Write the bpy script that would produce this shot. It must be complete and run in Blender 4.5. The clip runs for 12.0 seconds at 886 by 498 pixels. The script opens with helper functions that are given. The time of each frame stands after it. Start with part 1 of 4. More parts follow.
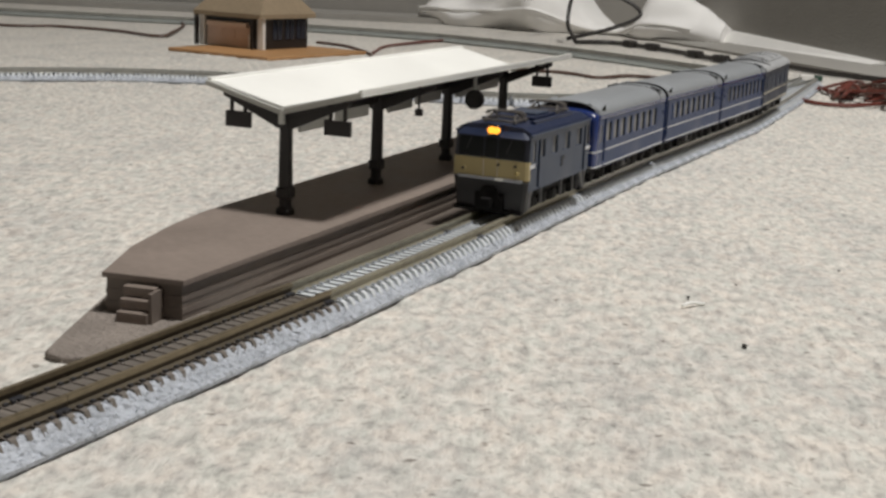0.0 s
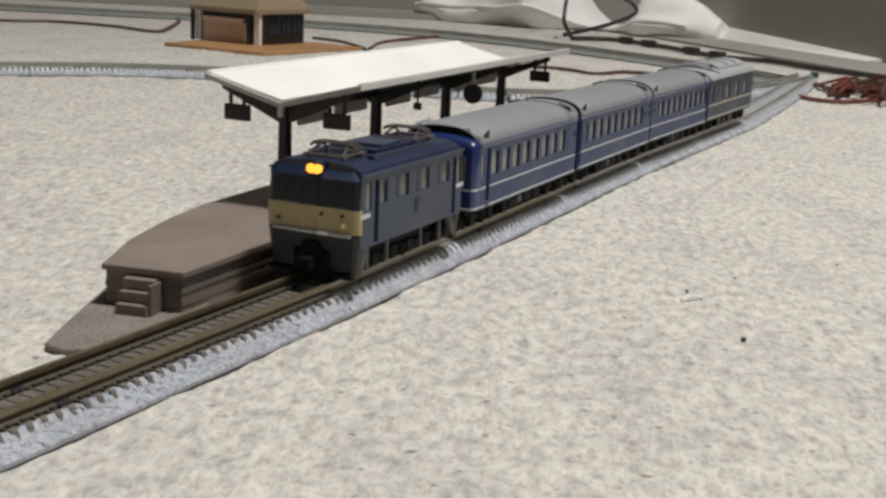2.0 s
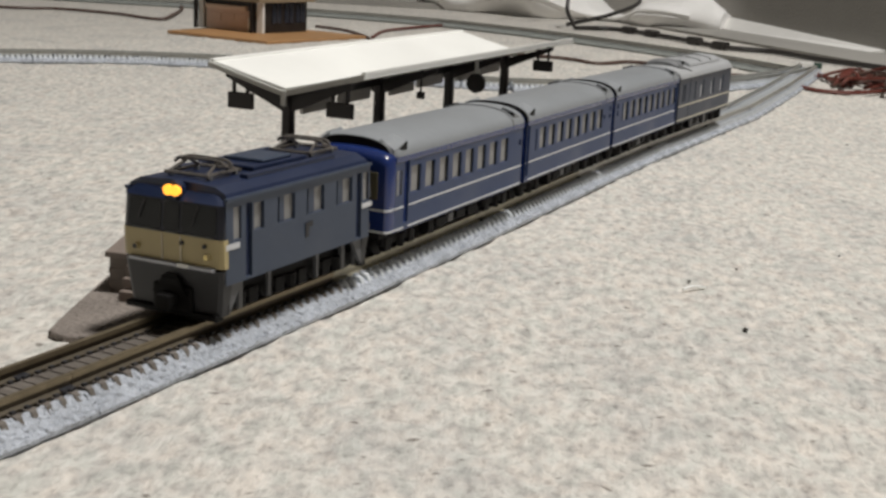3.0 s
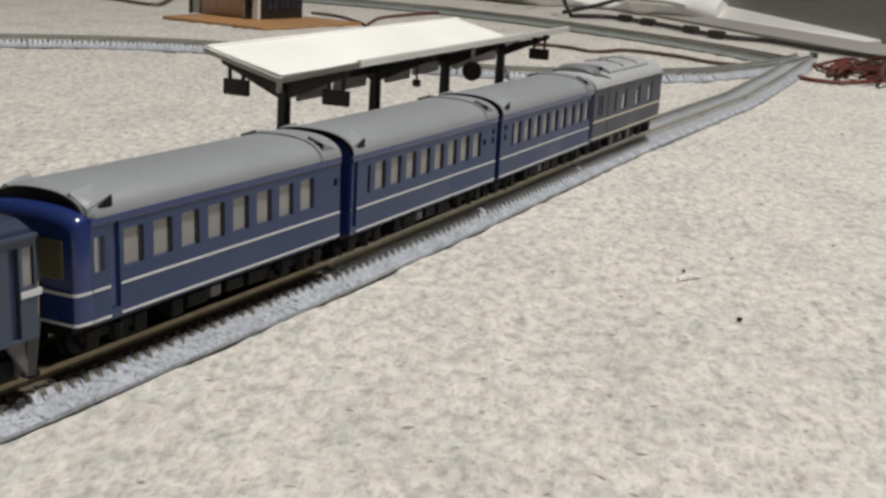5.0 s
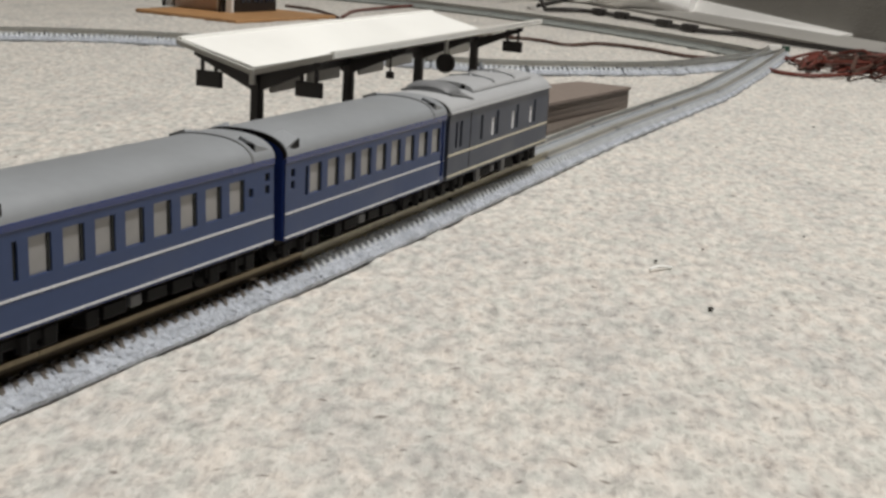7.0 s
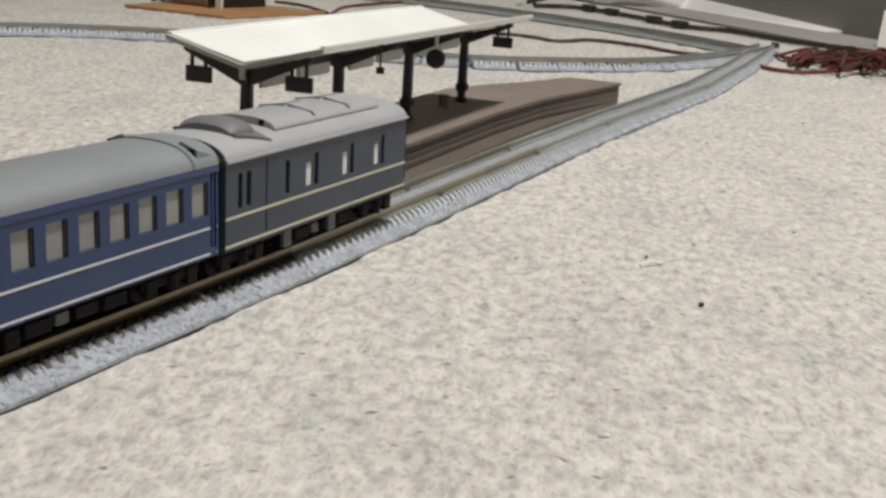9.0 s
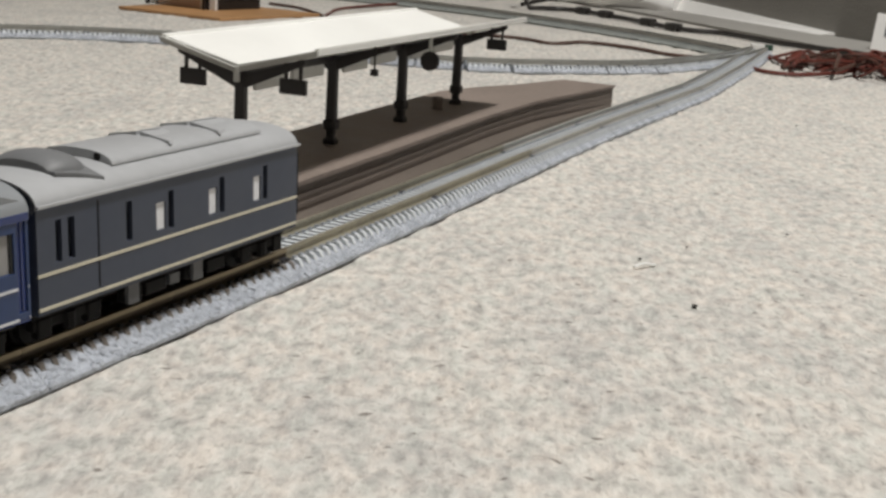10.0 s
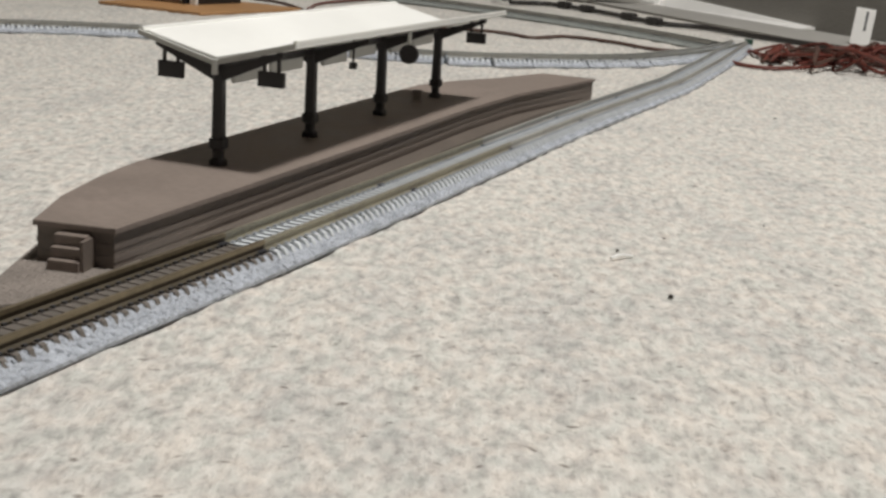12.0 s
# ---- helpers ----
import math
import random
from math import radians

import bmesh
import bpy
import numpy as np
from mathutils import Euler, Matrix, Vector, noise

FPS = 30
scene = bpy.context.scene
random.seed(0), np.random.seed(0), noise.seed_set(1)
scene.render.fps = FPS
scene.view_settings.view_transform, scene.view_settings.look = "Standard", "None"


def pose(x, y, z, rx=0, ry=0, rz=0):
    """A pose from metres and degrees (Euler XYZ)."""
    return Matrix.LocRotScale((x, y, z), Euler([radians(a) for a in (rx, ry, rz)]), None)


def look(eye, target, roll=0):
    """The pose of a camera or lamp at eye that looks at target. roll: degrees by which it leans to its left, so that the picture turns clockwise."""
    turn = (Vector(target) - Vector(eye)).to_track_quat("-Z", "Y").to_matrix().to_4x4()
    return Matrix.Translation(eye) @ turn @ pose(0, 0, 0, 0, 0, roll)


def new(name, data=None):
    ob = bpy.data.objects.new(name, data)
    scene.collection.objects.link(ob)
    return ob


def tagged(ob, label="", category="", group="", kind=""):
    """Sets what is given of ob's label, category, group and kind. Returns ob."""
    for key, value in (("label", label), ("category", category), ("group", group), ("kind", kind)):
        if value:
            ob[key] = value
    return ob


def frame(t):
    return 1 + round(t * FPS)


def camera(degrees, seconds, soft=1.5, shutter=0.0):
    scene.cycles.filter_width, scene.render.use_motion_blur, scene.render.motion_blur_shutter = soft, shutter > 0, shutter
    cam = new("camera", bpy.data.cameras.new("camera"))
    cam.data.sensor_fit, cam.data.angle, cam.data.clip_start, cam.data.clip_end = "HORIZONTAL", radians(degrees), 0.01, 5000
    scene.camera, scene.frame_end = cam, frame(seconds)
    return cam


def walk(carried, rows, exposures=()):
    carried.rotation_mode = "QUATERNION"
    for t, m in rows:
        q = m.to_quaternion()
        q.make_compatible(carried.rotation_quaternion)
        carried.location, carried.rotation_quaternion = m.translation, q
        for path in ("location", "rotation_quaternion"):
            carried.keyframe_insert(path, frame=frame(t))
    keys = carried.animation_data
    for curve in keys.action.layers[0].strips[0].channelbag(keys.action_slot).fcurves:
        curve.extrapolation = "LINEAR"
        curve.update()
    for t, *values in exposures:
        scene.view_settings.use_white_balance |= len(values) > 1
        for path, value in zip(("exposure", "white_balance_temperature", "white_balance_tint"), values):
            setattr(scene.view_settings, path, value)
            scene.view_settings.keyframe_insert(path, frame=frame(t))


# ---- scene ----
cam = camera(39.64, 12.0, soft=2.9)

# seconds, eye x y z, yaw, pitch, roll
PATH = [
    (0.0, 0.12253, 0.00060, 0.06920, 25.4520, -13.3256, 2.5078),
    (0.5, 0.12242, 0.00001, 0.06878, 25.2663, -13.2820, 2.4406),
    (1.0, 0.12217, -0.00011, 0.06822, 25.1471, -13.2099, 2.4369),
    (1.5, 0.12183, -0.00005, 0.06852, 25.2500, -13.3820, 2.4876),
    (2.0, 0.12184, -0.00004, 0.06840, 25.1993, -13.4539, 2.6508),
    (2.5, 0.12191, 0.00009, 0.06820, 25.2222, -13.7374, 2.8278),
    (3.0, 0.12187, -0.00046, 0.06848, 25.2626, -13.9582, 2.9091),
    (5.0, 0.12182, -0.00064, 0.06866, 24.9734, -14.5327, 3.2727),
    (5.5, 0.12222, -0.00068, 0.06866, 24.5909, -14.6321, 3.3592),
    (6.0, 0.12235, -0.00062, 0.06841, 24.2880, -14.7979, 3.4146),
    (6.5, 0.12250, -0.00097, 0.06828, 23.9812, -14.7792, 3.4313),
    (8.5, 0.12258, -0.00131, 0.06814, 23.4447, -14.7550, 3.5359),
    (9.0, 0.12227, -0.00093, 0.06790, 23.2665, -14.8638, 3.5652),
    (9.5, 0.12264, -0.00154, 0.06801, 23.0959, -14.8099, 3.5826),
    (10.0, 0.12252, -0.00125, 0.06804, 23.0069, -14.7559, 3.6315),
    (10.5, 0.12295, -0.00152, 0.06812, 22.8298, -14.7018, 3.6075),
    (11.0, 0.12341, -0.00164, 0.06798, 22.5783, -14.8051, 3.6062),
    (11.5, 0.12378, -0.00165, 0.06770, 22.3749, -14.9155, 3.6776),
    (12.0, 0.12397, -0.00178, 0.06759, 22.1962, -14.9178, 3.6630),
]


def sight(x, y, z, yaw, pitch, roll):
    a, b = radians(yaw), radians(pitch)
    way = Vector((-math.sin(a) * math.cos(b), math.cos(a) * math.cos(b), math.sin(b)))
    eye = Vector((x, y, z))
    return look(eye, eye + way, roll)


walk(cam, [(t, sight(*row)) for t, *row in PATH])

# ---------------------------------------------------------------- light
world = bpy.data.worlds.new("room_air")
scene.world = world
world.use_nodes = True
world.node_tree.nodes["Background"].inputs[0].default_value = (1.0, 0.95, 0.88, 1)
world.node_tree.nodes["Background"].inputs[1].default_value = 0.016
scene.view_settings.exposure = 0.0

lamp_data = bpy.data.lights.new("ceiling_lamp_light", "AREA")
lamp_data.shape, lamp_data.size, lamp_data.energy, lamp_data.color = "DISK", 0.225, 32, (1.0, 0.976, 0.945)
lamp_light = new("ceiling_lamp_light", lamp_data)
lamp_light.matrix_world = look((0.45, 0.345, 1.68), (0.45, 0.345, 0))


# ---------------------------------------------------------------- materials
def mat(name, color, rough=0.5, metal=0.0, vary=0.12, scale=300.0, bump=0.0, bump_scale=None, coat=0.0, emit=0.0, rand=0.0, spec=0.5):
    m = bpy.data.materials.new(name)
    m.use_nodes = True
    nt = m.node_tree
    b = nt.nodes["Principled BSDF"]
    b.inputs["Roughness"].default_value = rough
    b.inputs["Metallic"].default_value = metal
    b.inputs["Coat Weight"].default_value = coat
    b.inputs["Specular IOR Level"].default_value = spec
    tex = nt.nodes.new("ShaderNodeTexCoord")
    n1 = nt.nodes.new("ShaderNodeTexNoise")
    n1.inputs["Scale"].default_value, n1.inputs["Detail"].default_value = scale, 6
    n2 = nt.nodes.new("ShaderNodeTexNoise")
    n2.inputs["Scale"].default_value, n2.inputs["Detail"].default_value = scale / 9, 3
    for n in (n1, n2):
        nt.links.new(tex.outputs["Object"], n.inputs["Vector"])
    mix = nt.nodes.new("ShaderNodeMath")
    mix.operation = "ADD"
    nt.links.new(n1.outputs["Fac"], mix.inputs[0])
    nt.links.new(n2.outputs["Fac"], mix.inputs[1])
    ramp = nt.nodes.new("ShaderNodeMapRange")
    ramp.inputs[1].default_value, ramp.inputs[2].default_value = 0.6, 1.4
    ramp.inputs[3].default_value, ramp.inputs[4].default_value = 1 - vary, 1 + vary
    nt.links.new(mix.outputs[0], ramp.inputs[0])
    mul = nt.nodes.new("ShaderNodeVectorMath")
    mul.operation = "SCALE"
    mul.inputs[0].default_value = color
    nt.links.new(ramp.outputs[0], mul.inputs["Scale"])
    out = mul.outputs[0]
    if rand:
        info = nt.nodes.new("ShaderNodeObjectInfo")
        r2 = nt.nodes.new("ShaderNodeMapRange")
        r2.inputs[3].default_value, r2.inputs[4].default_value = 1 - rand, 1 + rand
        nt.links.new(info.outputs["Random"], r2.inputs[0])
        mul2 = nt.nodes.new("ShaderNodeVectorMath")
        mul2.operation = "SCALE"
        nt.links.new(out, mul2.inputs[0])
        nt.links.new(r2.outputs[0], mul2.inputs["Scale"])
        out = mul2.outputs[0]
    nt.links.new(out, b.inputs["Base Color"])
    rr = nt.nodes.new("ShaderNodeMapRange")
    rr.inputs[1].default_value, rr.inputs[2].default_value = 0.3, 0.7
    rr.inputs[3].default_value, rr.inputs[4].default_value = max(0.02, rough - 0.08), min(1, rough + 0.08)
    nt.links.new(n2.outputs["Fac"], rr.inputs[0])
    nt.links.new(rr.outputs[0], b.inputs["Roughness"])
    if bump:
        n3 = nt.nodes.new("ShaderNodeTexNoise")
        n3.inputs["Scale"].default_value, n3.inputs["Detail"].default_value = bump_scale or scale * 2, 4
        nt.links.new(tex.outputs["Object"], n3.inputs["Vector"])
        bp = nt.nodes.new("ShaderNodeBump")
        bp.inputs["Strength"].default_value, bp.inputs["Distance"].default_value = 1.0, bump
        nt.links.new(n3.outputs["Fac"], bp.inputs["Height"])
        nt.links.new(bp.outputs[0], b.inputs["Normal"])
    if emit:
        b.inputs["Emission Color"].default_value = (*color, 1)
        b.inputs["Emission Strength"].default_value = emit
    return m


def carpet_material():
    """Mottled oatmeal felt: blotches, fine fibres, faint wide stains and a woven rib."""
    m = bpy.data.materials.new("oatmeal_felt")
    m.use_nodes = True
    nt = m.node_tree
    b = nt.nodes["Principled BSDF"]
    b.inputs["Roughness"].default_value = 0.95
    b.inputs["Specular IOR Level"].default_value = 0.1
    tex = nt.nodes.new("ShaderNodeTexCoord")

    def noise_at(scale, detail, stretch=(1, 1, 1), turn=0.0):
        mp = nt.nodes.new("ShaderNodeMapping")
        mp.vector_type = "TEXTURE"
        mp.inputs["Scale"].default_value = stretch
        mp.inputs["Rotation"].default_value = (0, 0, turn)
        nt.links.new(tex.outputs["Object"], mp.inputs["Vector"])
        n = nt.nodes.new("ShaderNodeTexNoise")
        n.inputs["Scale"].default_value, n.inputs["Detail"].default_value = scale, detail
        nt.links.new(mp.outputs[0], n.inputs["Vector"])
        return n.outputs["Fac"]

    def ramp_of(value, stops):
        r = nt.nodes.new("ShaderNodeValToRGB")
        els = r.color_ramp.elements
        while len(els) < len(stops):
            els.new(0.5)
        for e, (pos, c) in zip(els, stops):
            e.position, e.color = pos, (*c, 1)
        nt.links.new(value, r.inputs[0])
        return r.outputs[0]

    def blend(a, c, factor, kind="MULTIPLY"):
        x = nt.nodes.new("ShaderNodeMix")
        x.data_type, x.blend_type = "RGBA", kind
        x.inputs[0].default_value = factor
        nt.links.new(a, x.inputs[6])
        nt.links.new(c, x.inputs[7])
        return x.outputs[2]

    blotch = noise_at(420, 6, (1.0, 1.8, 1), 0.38)
    fibre = noise_at(950, 3, (1, 1.8, 1), 0.32)
    wide = noise_at(40, 5, (1, 1.8, 1), 0.40)
    rib = noise_at(420, 2, (0.6, 6.0, 1), -0.35)
    tint = noise_at(260, 3, (1, 1.8, 1), 0.36)
    crease = noise_at(95, 4, (5.0, 0.7, 1), 0.40)
    col = ramp_of(blotch, [(0.29, (0.45, 0.43, 0.405)), (0.42, (0.575, 0.55, 0.515)), (0.52, (0.65, 0.625, 0.58)), (0.64, (0.72, 0.695, 0.65)), (0.80, (0.73, 0.70, 0.65))])
    col = blend(col, ramp_of(fibre, [(0.32, (0.70, 0.695, 0.69)), (0.48, (1, 1, 1))]), 0.75)
    col = blend(col, ramp_of(rib, [(0.32, (0.90, 0.90, 0.90)), (0.5, (1, 1, 1))]), 0.6)
    col = blend(col, ramp_of(tint, [(0.36, (0.86, 0.89, 0.885)), (0.50, (0.97, 0.97, 0.965)), (0.64, (1.02, 0.985, 0.96))]), 0.9)
    col = blend(col, ramp_of(wide, [(0.32, (0.86, 0.865, 0.875)), (0.55, (1, 0.995, 0.985))]), 0.85)
    col = blend(col, ramp_of(crease, [(0.29, (0.80, 0.79, 0.78)), (0.36, (1, 1, 1))]), 0.35)
    fleck = ramp_of(noise_at(520, 1, (1.7, 1.2, 1), 0.4), [(0.21, (0.36, 0.335, 0.32)), (0.30, (1, 1, 1))])
    col = blend(col, fleck, 0.85)
    nt.links.new(col, b.inputs["Base Color"])
    add = nt.nodes.new("ShaderNodeMath")
    add.operation = "ADD"
    nt.links.new(blotch, add.inputs[0])
    nt.links.new(fibre, add.inputs[1])
    bp = nt.nodes.new("ShaderNodeBump")
    bp.inputs["Strength"].default_value, bp.inputs["Distance"].default_value = 1.0, 0.00050
    nt.links.new(add.outputs[0], bp.inputs["Height"])
    nt.links.new(bp.outputs[0], b.inputs["Normal"])
    return m


CARPET = carpet_material()
WALL = mat("grey_wallpaper", (0.285, 0.272, 0.248), 0.9, vary=0.06, scale=60, bump=0.0008, bump_scale=500)
BEIGE_WALL = mat("beige_wall_paint", (0.30, 0.275, 0.245), 0.9, vary=0.05, scale=20, bump=0.0004)
PLASTER = mat("ceiling_plaster", (0.75, 0.74, 0.71), 0.9, vary=0.04, scale=20, bump=0.0005)
SKIRT = mat("white_skirting_paint", (0.78, 0.77, 0.74), 0.5, vary=0.05, scale=80)
SILL = mat("grey_sill_vinyl", (0.32, 0.308, 0.284), 0.7, vary=0.1, scale=120, bump=0.0003)
CLOTH = mat("white_cotton", (0.86, 0.85, 0.83), 0.9, vary=0.05, scale=40, bump=0.0004, bump_scale=900)
BALLAST = mat("grey_ballast_plastic", (0.46, 0.49, 0.54), 0.28, vary=0.25, scale=900, bump=0.0010, bump_scale=1100)
# Pale grey sleepers, whitened further: lamp glare on the plastic is in the colour.
SLEEPER_GLARE = mat("glare_pale_sleeper_plastic", (0.70, 0.73, 0.75), 0.26, vary=0.12, scale=700, rand=0.06)
SLEEPER_OLD = mat("dusty_sleeper_plastic", (0.150, 0.132, 0.114), 0.55, vary=0.2, scale=700, rand=0.1)
FAR_BED = mat("dull_grey_ballast_plastic", (0.27, 0.285, 0.27), 0.6, vary=0.2, scale=500)
RAIL = mat("nickel_rail", (0.25, 0.205, 0.135), 0.40, metal=0.7, vary=0.25, scale=500)
RAIL_WEB = mat("dark_rail_web", (0.085, 0.068, 0.045), 0.55, metal=0.3, vary=0.25, scale=500)
# Farther rails step paler: glare on the metal is put into these two colours.
RAIL_MID = mat("half_glare_nickel_rail", (0.35, 0.325, 0.25), 0.38, metal=0.6, vary=0.25, scale=500)
RAIL_GLARE = mat("glare_pale_nickel_rail", (0.47, 0.465, 0.43), 0.38, metal=0.5, vary=0.2, scale=500)
JOINER = mat("dark_rail_joiner", (0.04, 0.04, 0.045), 0.5, metal=0.3)
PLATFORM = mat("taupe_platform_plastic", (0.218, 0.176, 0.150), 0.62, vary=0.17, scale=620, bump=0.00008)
# Deck hue made darker: the shade of upright faces is in the colour.
PLATFORM_SIDE = mat("shaded_platform_plastic", (0.169, 0.138, 0.116), 0.55, vary=0.14, scale=700, bump=0.0001)
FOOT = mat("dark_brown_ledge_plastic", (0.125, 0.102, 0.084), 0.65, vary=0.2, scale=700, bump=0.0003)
SOIL = mat("moulded_gravel_plastic", (0.25, 0.215, 0.188), 0.7, vary=0.28, scale=900, bump=0.0013, bump_scale=900)
ROOF = mat("white_roof_plastic", (0.92, 0.92, 0.88), 0.4, vary=0.02, scale=300)
ROOF_EDGE = mat("pale_grey_plastic", (0.50, 0.50, 0.47), 0.45, vary=0.05, scale=300)
POST = mat("dark_brown_plastic", (0.011, 0.008, 0.008), 0.5, vary=0.25, scale=700)
BLUE = mat("coach_blue_paint", (0.022, 0.044, 0.120), 0.42, vary=0.08, scale=500)
BLUE_DEEP = mat("deep_blue_paint", (0.014, 0.030, 0.130), 0.22, vary=0.08, scale=500, coat=0.3)
SLATE = mat("loco_slate_paint", (0.043, 0.059, 0.095), 0.45, vary=0.08, scale=500)
VAN = mat("van_slate_paint", (0.045, 0.055, 0.081), 0.45, vary=0.08, scale=500)
# Loco skirt grey, darkened in the colour for the shadow it lies in.
BEAM_SHADED = mat("shaded_buffer_beam_paint", (0.026, 0.026, 0.028), 0.5, vary=0.12, scale=500)
LOCO_ROOF = mat("loco_roof_blue", (0.013, 0.022, 0.058), 0.42, vary=0.15, scale=500)
VAN_ROOF = mat("light_silver_roof_paint", (0.42, 0.43, 0.44), 0.4, vary=0.06, scale=500)
SILVER = mat("silver_roof_paint", (0.26, 0.275, 0.29), 0.45, vary=0.06, scale=500)
DOME = mat("grey_cowl_paint", (0.17, 0.175, 0.18), 0.5, vary=0.06, scale=500)
CREAM = mat("cream_paint", (0.44, 0.36, 0.18), 0.4, vary=0.06, scale=500)
STRIPE = mat("white_line_paint", (0.62, 0.63, 0.65), 0.4, vary=0.04)
STRIPE_CREAM = mat("cream_line_paint", (0.60, 0.56, 0.44), 0.4, vary=0.04)
PANE = mat("clear_window_plastic", (0.26, 0.255, 0.25), 0.12, vary=0.12, scale=300)
PANE_DARK = mat("smoked_window_plastic", (0.014, 0.016, 0.017), 0.14, vary=0.3, scale=250, spec=0.3)
PANE_OLIVE = mat("olive_window_plastic", (0.085, 0.078, 0.055), 0.15, vary=0.15, scale=300)
PANE_WHITE = mat("white_window_insert", (0.75, 0.76, 0.78), 0.3, vary=0.03)
BLACK = mat("black_underframe_plastic", (0.008, 0.0075, 0.0075), 0.6, vary=0.2, scale=600, spec=0.15)
GREY = mat("grey_step_plastic", (0.10, 0.102, 0.106), 0.5, vary=0.1)
STEEL = mat("pantograph_metal", (0.24, 0.22, 0.20), 0.35, metal=0.6)
CHROME = mat("grey_rail_paint", (0.40, 0.41, 0.44), 0.25, metal=0.3)
LAMP = mat("lit_headlamp", (1.0, 0.40, 0.035), 0.3, vary=0.0, emit=1.7)
BRASS = mat("brass_lens", (0.75, 0.60, 0.25), 0.2, metal=0.5)
WIRE_BROWN = mat("brown_wire_sheath", (0.085, 0.046, 0.034), 0.5, vary=0.15)
WIRE_RED = mat("dark_red_wire_sheath", (0.13, 0.032, 0.022), 0.45, vary=0.2)
WIRE_BLACK = mat("black_cable_sheath", (0.025, 0.022, 0.02), 0.5, vary=0.1)
WOOD = mat("orange_wood_base", (0.42, 0.23, 0.10), 0.5, vary=0.15, scale=90)
THATCH = mat("tan_roof_plastic", (0.26, 0.20, 0.13), 0.8, vary=0.15, scale=300, bump=0.0004)
# Dark timber colour, darkened further for the shade under the eaves.
TIMBER = mat("dark_timber_eaves_shaded", (0.016, 0.012, 0.011), 0.5, vary=0.2)
PEACH = mat("peach_wall_plastic", (0.60, 0.45, 0.36), 0.6, vary=0.08)
SCREEN_FRAME = mat("black_blue_screen_frame", (0.006, 0.008, 0.018), 0.35, vary=0.1, scale=500)
# Lighter copy of the peach: the light on the awning beam is painted in.
PEACH_LIT = mat("lit_peach_plastic", (0.66, 0.52, 0.42), 0.6, vary=0.08)
GLASSLIKE = mat("navy_window_plastic", (0.008, 0.010, 0.022), 0.15)
GREEN_PLUG = mat("dark_green_plastic", (0.02, 0.06, 0.04), 0.5)
CRUMB = mat("dark_lint", (0.05, 0.045, 0.04), 0.9)
PAPER = mat("white_scrap", (0.85, 0.85, 0.82), 0.7)


# ---------------------------------------------------------------- mesh helpers
def bm_new():
    return bmesh.new()


def part(name, bm, material, parent=None, label="", smooth=False, drop=0.0):
    if drop:
        bmesh.ops.translate(bm, verts=bm.verts, vec=(0, 0, -drop))
    bmesh.ops.recalc_face_normals(bm, faces=bm.faces)
    me = bpy.data.meshes.new(name)
    bm.to_mesh(me)
    bm.free()
    me.materials.append(material)
    if smooth:
        for p in me.polygons:
            p.use_smooth = True
        me.set_sharp_from_angle(angle=radians(38))
    ob = new(name, me)
    ob.parent = parent
    if label:
        ob["label"] = label
    return ob


def share(name, me, parent, m):
    ob = new(name, me)
    ob.parent = parent
    ob.matrix_basis = m
    return ob


def box(bm, x0, x1, y0, y1, z0, z1, r=0.0, seg=2):
    vs = [bm.verts.new((x, y, z)) for x in (x0, x1) for y in (y0, y1) for z in (z0, z1)]
    fs = [bm.faces.new([vs[i] for i in q]) for q in ((0, 1, 3, 2), (4, 6, 7, 5), (0, 4, 5, 1), (2, 3, 7, 6), (0, 2, 6, 4), (1, 5, 7, 3))]
    if r:
        bmesh.ops.bevel(bm, geom=list({e for f in fs for e in f.edges}), offset=r, segments=seg, affect="EDGES", profile=0.5)
    return bm


def prism(bm, poly, z0, z1, r=0.0):
    lo = [bm.verts.new((x, y, z0)) for x, y in poly]
    hi = [bm.verts.new((x, y, z1)) for x, y in poly]
    n = len(poly)
    top = bm.faces.new(hi)
    bm.faces.new(lo[::-1])
    for i in range(n):
        bm.faces.new((lo[i], lo[(i + 1) % n], hi[(i + 1) % n], hi[i]))
    if r:
        bmesh.ops.bevel(bm, geom=list(top.edges), offset=r, segments=2, affect="EDGES", profile=0.5)
    return bm


def loft(bm, rings, close=True, caps=True):
    rows = [[bm.verts.new(p) for p in ring] for ring in rings]
    n = len(rows[0])
    for a, b in zip(rows, rows[1:]):
        for i in range(n if close else n - 1):
            bm.faces.new((a[i], a[(i + 1) % n], b[(i + 1) % n], b[i]))
    if caps and close:
        bm.faces.new(rows[0][::-1])
        bm.faces.new(rows[-1])
    return bm


def extrude_y(bm, profile, y0, y1):
    return loft(bm, [[(x, y, z) for x, z in profile] for y in (y0, y1)])


def rod(bm, a, b, r, seg=8):
    a, b = Vector(a), Vector(b)
    q = (b - a).to_track_quat("Z", "Y")
    ring = [q @ Vector((r * math.cos(2 * math.pi * i / seg), r * math.sin(2 * math.pi * i / seg), 0)) for i in range(seg)]
    return loft(bm, [[a + v for v in ring], [b + v for v in ring]])


def spline_points(pts, per=10):
    pts = [Vector(p) for p in pts]
    ext = [2 * pts[0] - pts[1]] + pts + [2 * pts[-1] - pts[-2]]
    out = []
    for i in range(1, len(ext) - 2):
        p0, p1, p2, p3 = ext[i - 1:i + 3]
        for k in range(per):
            u = k / per
            out.append(0.5 * (2 * p1 + (p2 - p0) * u + (2 * p0 - 5 * p1 + 4 * p2 - p3) * u * u + (3 * p1 - p0 - 3 * p2 + p3) * u ** 3))
    return out + [pts[-1]]


